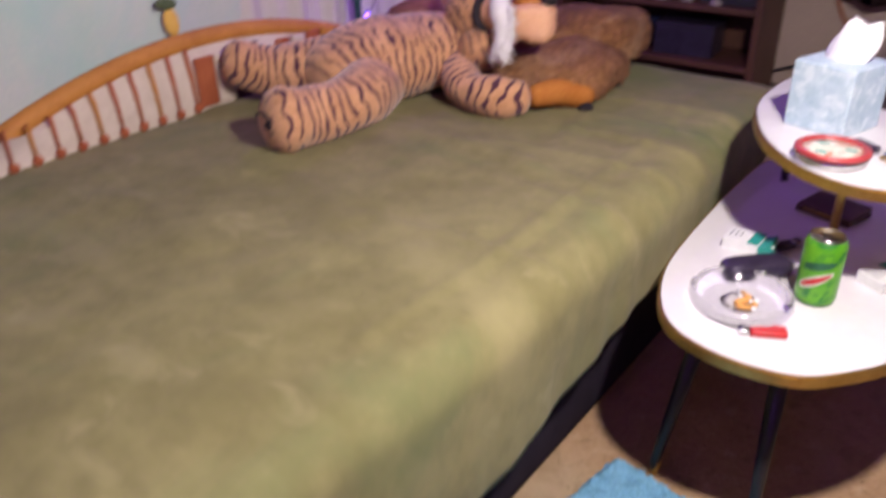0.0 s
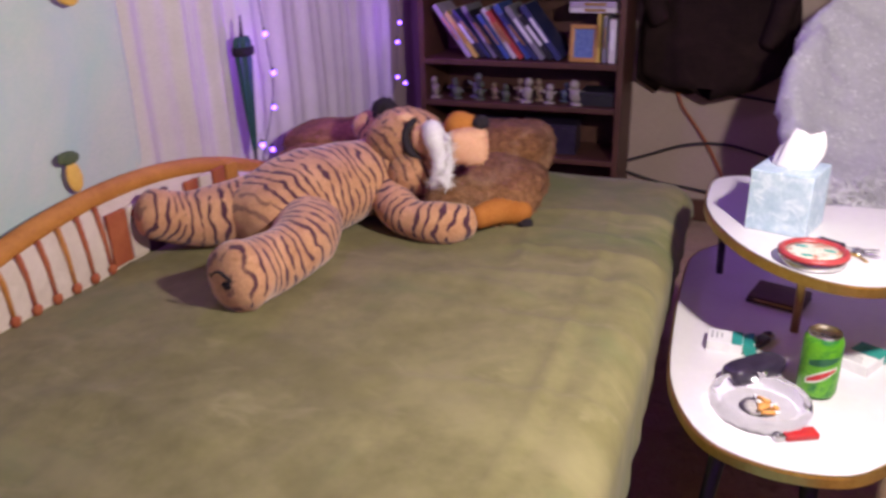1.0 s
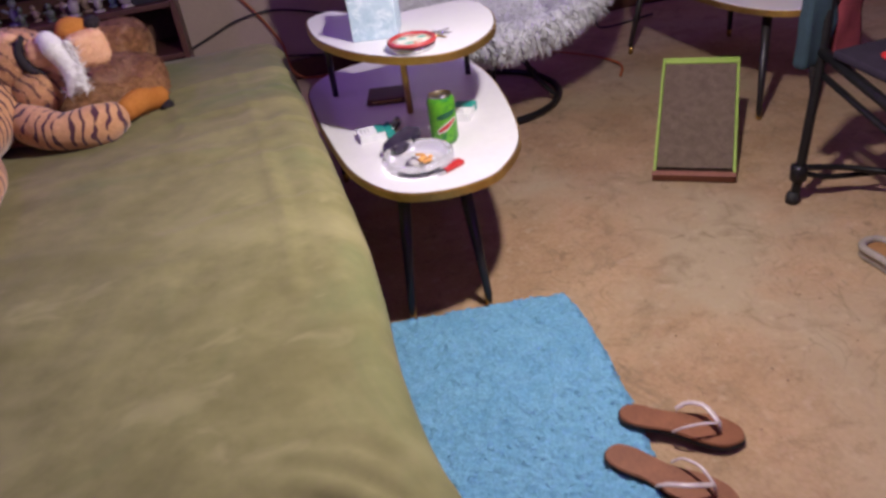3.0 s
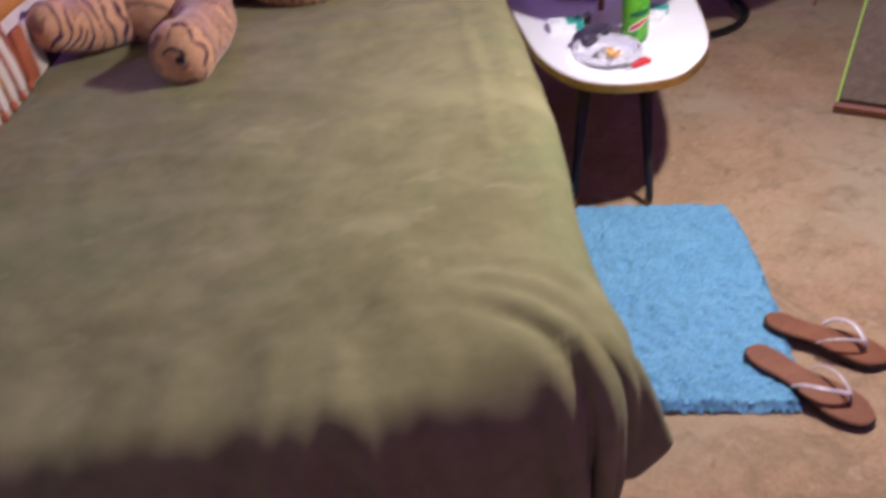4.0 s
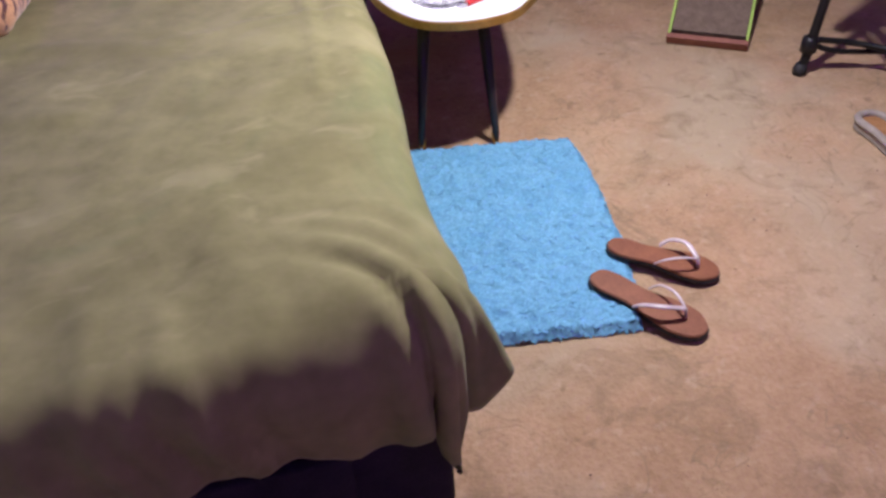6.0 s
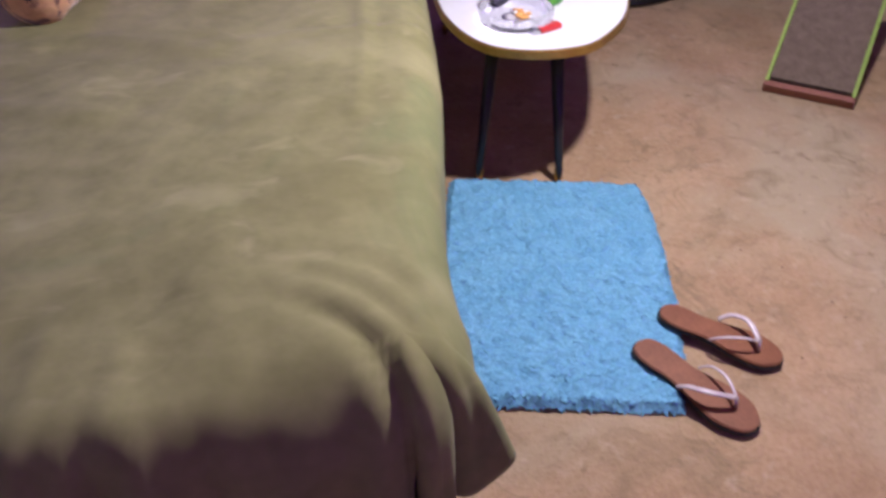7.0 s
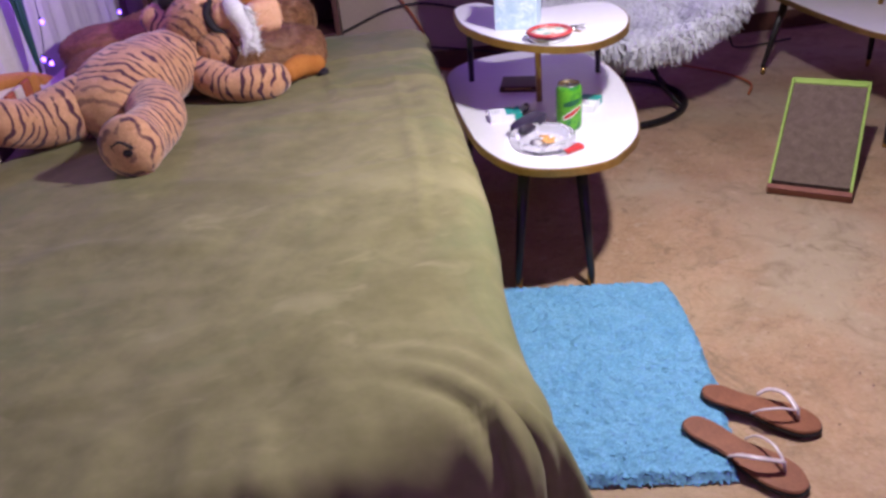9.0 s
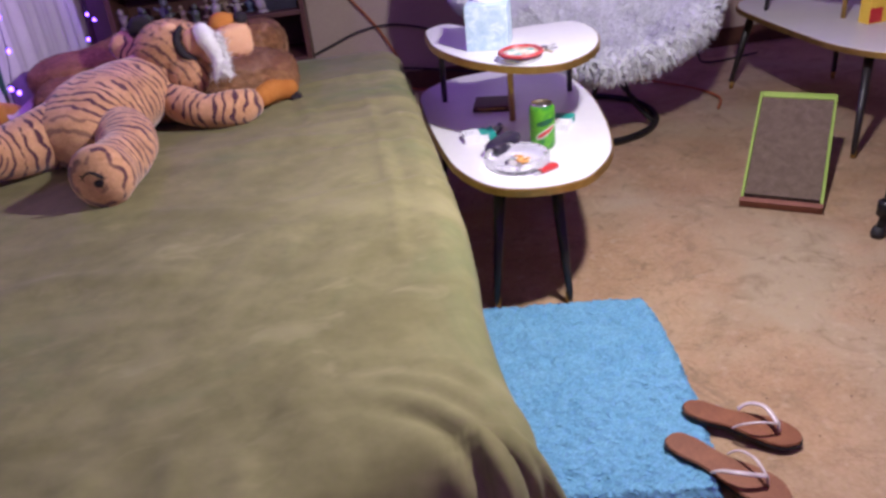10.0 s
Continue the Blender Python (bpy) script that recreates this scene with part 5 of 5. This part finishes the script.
# ---- jacket, cords ----
def build_jacket():
    jacket = thing("jacket", at(0.09, 1.93, 0), "dark brown jacket hanging on the wall", "jacket")
    cloth = mat("dark_brown_cloth", (0.010, 0.006, 0.006), (0.035, 0.020, 0.018), 8, 0.95, fine=150, bump=0.5, spec=0.1)
    bm, n, rows, grid = bmesh.new(), 60, 26, []
    for j in range(rows + 1):
        h = j / rows
        row = []
        for k in range(n):
            a = math.tau * k / n
            w = 0.26 - 0.06 * h + 0.015 * math.sin(7 * h)
            low = 0.56 + 0.03 * math.sin(2.2 * a) + 0.05 * max(0, math.cos(a)) + 0.015 * math.sin(9 * a)
            f = 1 + 0.10 * math.sin(9 * a + 3 * h) * (1 - 0.5 * h)
            row.append(bm.verts.new((w * f * math.cos(a), 0.055 * f * math.sin(a), low + (1.45 - low) * h)))
        grid.append(row)
    for a, b in zip(grid, grid[1:]):
        for k in range(n):
            bm.faces.new((a[k], a[(k + 1) % n], b[(k + 1) % n], b[k]))
    bm.faces.new(grid[0][::-1])
    bm.faces.new(grid[-1])
    part("body", bm, cloth, jacket)
    for s, low in ((-1, 0.80), (1, 0.72)):
        part("sleeve", tube(spline([(0.16 * s, -0.01, 1.42), (0.24 * s, -0.03, 1.15), (0.225 * s, -0.055, 0.9), (0.19 * s, -0.055, low)], 8), [0.06] * 24 + [0.05], 14, squash=0.7), cloth, jacket)
    part("hook", tube([(0, 0.06, 1.5), (0, 0.0, 1.49), (0, -0.01, 1.52)], 0.006, 8), BRASS, jacket)
    return jacket


build_jacket()


def build_cord(name, points, radius, material, label):
    ob = part(name, tube(spline(points, 10), radius, 8), material)
    ob.matrix_world = ROOM
    return tagged(ob, label, "cord", "loose cords")


CORD = mat("black_rubber_cord", (0.012, 0.010, 0.012), (0.03, 0.026, 0.03), 20, 0.6)
ORANGECORD = mat("orange_cord", (0.30, 0.07, 0.02), (0.42, 0.12, 0.04), 20, 0.6)
build_cord("power_cord", [(-0.24, 1.985, 0.225), (-0.12, 1.985, 0.27), (0.0, 1.98, 0.315), (0.12, 1.985, 0.33), (0.24, 1.985, 0.315), (0.42, 1.985, 0.26), (0.6, 1.985, 0.2)], 0.0055, CORD, "black power cord sagging along the wall")
build_cord("power_cord", [(-0.25, 1.985, 0.20), (-0.08, 1.985, 0.155), (0.08, 1.985, 0.135), (0.3, 1.985, 0.10), (0.55, 1.98, 0.05)], 0.005, CORD, "black power cord low along the wall")
build_cord("power_cord", [(0.04, 1.985, 0.575), (0.12, 1.985, 0.535), (0.25, 1.985, 0.515), (0.40, 1.985, 0.50), (0.6, 1.985, 0.52)], 0.006, CORD, "black cord running out below the jacket")
build_cord("extension_cord", [(-0.04, 1.986, 0.54), (-0.01, 1.985, 0.47), (0.05, 1.985, 0.39), (0.11, 1.985, 0.30), (0.17, 1.984, 0.18), (0.22, 1.97, 0.02), (0.5, 1.93, 0.008), (1.1, 1.75, 0.008), (1.36, 1.52, 0.008), (1.46, 1.30, 0.008), (1.40, 1.16, 0.008)], 0.005, ORANGECORD, "thin orange extension cord down the wall and floor")
build_cord("power_cord", [(1.42, 1.98, 0.33), (1.46, 1.9, 0.2), (1.40, 1.7, 0.22), (1.50, 1.62, 0.12), (1.62, 1.75, 0.012), (1.9, 1.8, 0.008)], 0.005, CORD, "black cord looping behind the far table")


# ---- black folding chair and slipper ----
def build_stool():
    stool = thing("folding_chair", at(1.34, 0.03), "black metal folding chair with a red and teal cloth", "chair")
    leg = part("front_leg", tube(spline([(0.0, 0.0, 0.0), (0.012, 0.002, 0.05), (0.02, 0.005, 0.12), (0.045, 0.01, 0.40), (0.06, 0.02, 0.62)], 6), 0.013, 12), BLACKMETAL, stool)
    part("rubber_foot", lathe([(0, -0.002), (0.018, -0.002), (0.02, 0.012), (0.014, 0.03), (0, 0.03)], 14), RUBBER, leg, "black rubber foot")
    part("clamp", lathe([(0.013, 0.0), (0.023, 0.005), (0.023, 0.045), (0.013, 0.05)], 14, m=pose(0.013, 0.003, 0.06)), BLACKMETAL, leg)
    part("seat_rail", tube([(0.045, 0.02, 0.42), (0.02, -0.28, 0.36), (0.0, -0.60, 0.34)], 0.014, 12), BLACKMETAL, stool)
    part("lower_rail", tube([(0.05, 0.02, 0.36), (0.05, -0.26, 0.28), (0.05, -0.58, 0.22)], 0.009, 10), BLACKMETAL, stool)
    part("rear_leg", tube(spline([(0.40, -0.10, 0.0), (0.39, -0.09, 0.2), (0.36, -0.08, 0.45)], 6), 0.013, 12), BLACKMETAL, stool)
    part("rear_leg", tube(spline([(0.30, -0.62, 0.0), (0.28, -0.6, 0.2), (0.24, -0.58, 0.42)], 6), 0.013, 12), BLACKMETAL, stool)
    part("front_leg", tube(spline([(0.02, -0.62, 0.0), (0.01, -0.61, 0.2), (0.0, -0.60, 0.42)], 6), 0.013, 12), BLACKMETAL, stool)
    part("foot_hoop", tube(spline([(0.02, 0.0, 0.10), (0.14, -0.04, 0.085), (0.24, -0.16, 0.08), (0.22, -0.34, 0.08), (0.10, -0.50, 0.085), (0.02, -0.60, 0.10)], 8), 0.009, 10), BLACKMETAL, stool, "thin black foot hoop")
    part("foot_hoop", tube(spline([(0.02, 0.0, 0.085), (0.10, -0.02, 0.06), (0.28, -0.06, 0.05), (0.40, -0.10, 0.05)], 8), 0.008, 10), BLACKMETAL, stool)
    part("seat", box((0.36, 0.56, 0.022), (0.20, -0.31, 0.435), 0.009, 3, m=pose(0, 0, 0, 3)), BLACKCLOTH, stool, "thin black padded seat")
    redc = mat("red_cloth", (0.09, 0.010, 0.016), (0.18, 0.022, 0.032), 14, 0.9, fine=150, bump=0.5)
    tealc = mat("teal_cloth", (0.010, 0.024, 0.034), (0.022, 0.048, 0.062), 14, 0.9, fine=150, bump=0.5)
    part("back_post", tube([(0.06, 0.02, 0.42), (0.13, 0.03, 0.85)], 0.013, 12), BLACKMETAL, stool)
    for name, x0, c in (("red_cloth", 0.115, redc), ("teal_cloth", 0.035, tealc)):
        bm = box((0.085, 0.05, 0.20), (x0, 0.03, 0.47), 0.02, 3)
        bmesh.ops.subdivide_edges(bm, edges=bm.edges[:], cuts=2, use_grid_fill=True)
        bm.normal_update()
        rough_up(bm, 0.018, 18)
        part(name, bm, c, stool, "hanging folded cloth")
    part("back_band", tube(spline([(0.13, 0.03, 0.56), (0.28, 0.02, 0.57), (0.42, -0.05, 0.57)], 8), 0.016, 10, squash=0.6), redc, stool, "dark red fabric band")
    part("tie", ball((0.10, -0.16, 0.44), (0.022, 0.03, 0.012), 12, 8), RED, stool, "small red plastic tie")
    return stool


build_stool()


def build_slipper():
    slipper = thing("slipper", pose(1.36, -0.035, 0.001, 0, 0, -78), "tan slipper with a grey sole lying on the carpet", "slipper")
    wool = mat("grey_felt", (0.20, 0.17, 0.14), (0.36, 0.31, 0.26), 20, 0.9, fine=150, bump=0.5)
    suede = mat("tan_suede", (0.22, 0.10, 0.035), (0.36, 0.18, 0.07), 20, 0.9, fine=150, bump=0.4)
    shape = [(0.0, 0.0), (0.02, 0.036), (0.10, 0.040), (0.18, 0.050), (0.24, 0.038), (0.262, 0.0), (0.24, -0.040), (0.17, -0.046), (0.09, -0.036), (0.02, -0.034)]
    line = [(p.x, p.y) for p in spline([(a, b, 0) for a, b in shape], 6, True)][::-1]
    part("sole", slab(line, 0.0, 0.02, 0.005), wool, slipper, "grey felt sole", smooth=False)
    part("insole", slab([(0.13 + (a - 0.13) * 0.88, b * 0.8) for a, b in line], 0.02, 0.024, 0.002), suede, slipper, "tan insole", smooth=False)
    rim = [(0.13 + (a - 0.13) * 0.95, b * 0.93, 0.026) for a, b in line]
    part("rim", tube(rim + rim[:1], 0.010, 8, caps=False), wool, slipper, "padded grey rim")
    bm = bmesh.new()
    rows = []
    for j in range(9):
        px = 0.13 + 0.125 * j / 8
        wid = 0.047 * math.sqrt(max(0.02, 1 - ((px - 0.15) / 0.115) ** 2)) if px > 0.16 else 0.045
        rows.append([bm.verts.new((px, wid * math.cos(math.pi * k / 12), 0.02 + (0.05 - 0.02 * j / 8) * math.sin(math.pi * k / 12))) for k in range(13)])
    for a, b in zip(rows, rows[1:]):
        for k in range(12):
            bm.faces.new((a[k], a[k + 1], b[k + 1], b[k]))
    top = part("upper", bm, wool, slipper, "grey felt upper")
    mod = top.modifiers.new("thick", "SOLIDIFY")
    mod.thickness = 0.005
    return slipper


build_slipper()


# ---- far table's things, crumbs ----
def build_carton():
    carton = thing("snack_box", pose(1.66, 1.10, LOW, 0, 0, 14), "yellow snack box with a red corner on the far table", "box")
    part("carton", box((0.13, 0.05, 0.17), (0, 0, 0.085), 0.002), mat("yellow_card", (0.62, 0.40, 0.03), (0.78, 0.55, 0.08), 20, 0.5), carton, smooth=False)
    part("red_corner", box((0.05, 0.0012, 0.05), (-0.038, -0.0258, 0.03), 0), RED, carton, "red printed corner", smooth=False)
    return carton


build_carton()


def crumbs():
    rnd = random.Random(21)
    verts, faces = [], []
    for _ in range(260):
        u, v = rnd.uniform(0.2, 1.7), rnd.uniform(-1.5, 0.9)
        s = rnd.choice((0.001, 0.0013, 0.0016, 0.0026))
        a, i = rnd.uniform(0, 6.28), len(verts)
        for k in range(3):
            verts.append((u + s * 1.6 * math.cos(a + 2.1 * k), v + s * math.sin(a + 2.1 * k), 0.0015))
        verts.append((u, v, 0.0015 + s))
        faces += [(i, i + 1, i + 3), (i + 1, i + 2, i + 3), (i + 2, i, i + 3), (i, i + 2, i + 1)]
    me = bpy.data.meshes.new("crumbs")
    me.from_pydata(verts, [], faces)
    me.materials.append(mat("crumb", (0.08, 0.05, 0.03), (0.22, 0.14, 0.09), 60, 0.9))
    ob = new("carpet_crumbs", me)
    ob.matrix_world = ROOM
    tagged(ob, "dark crumbs and lint scattered over the carpet", "crumbs", kind="stuff")


crumbs()
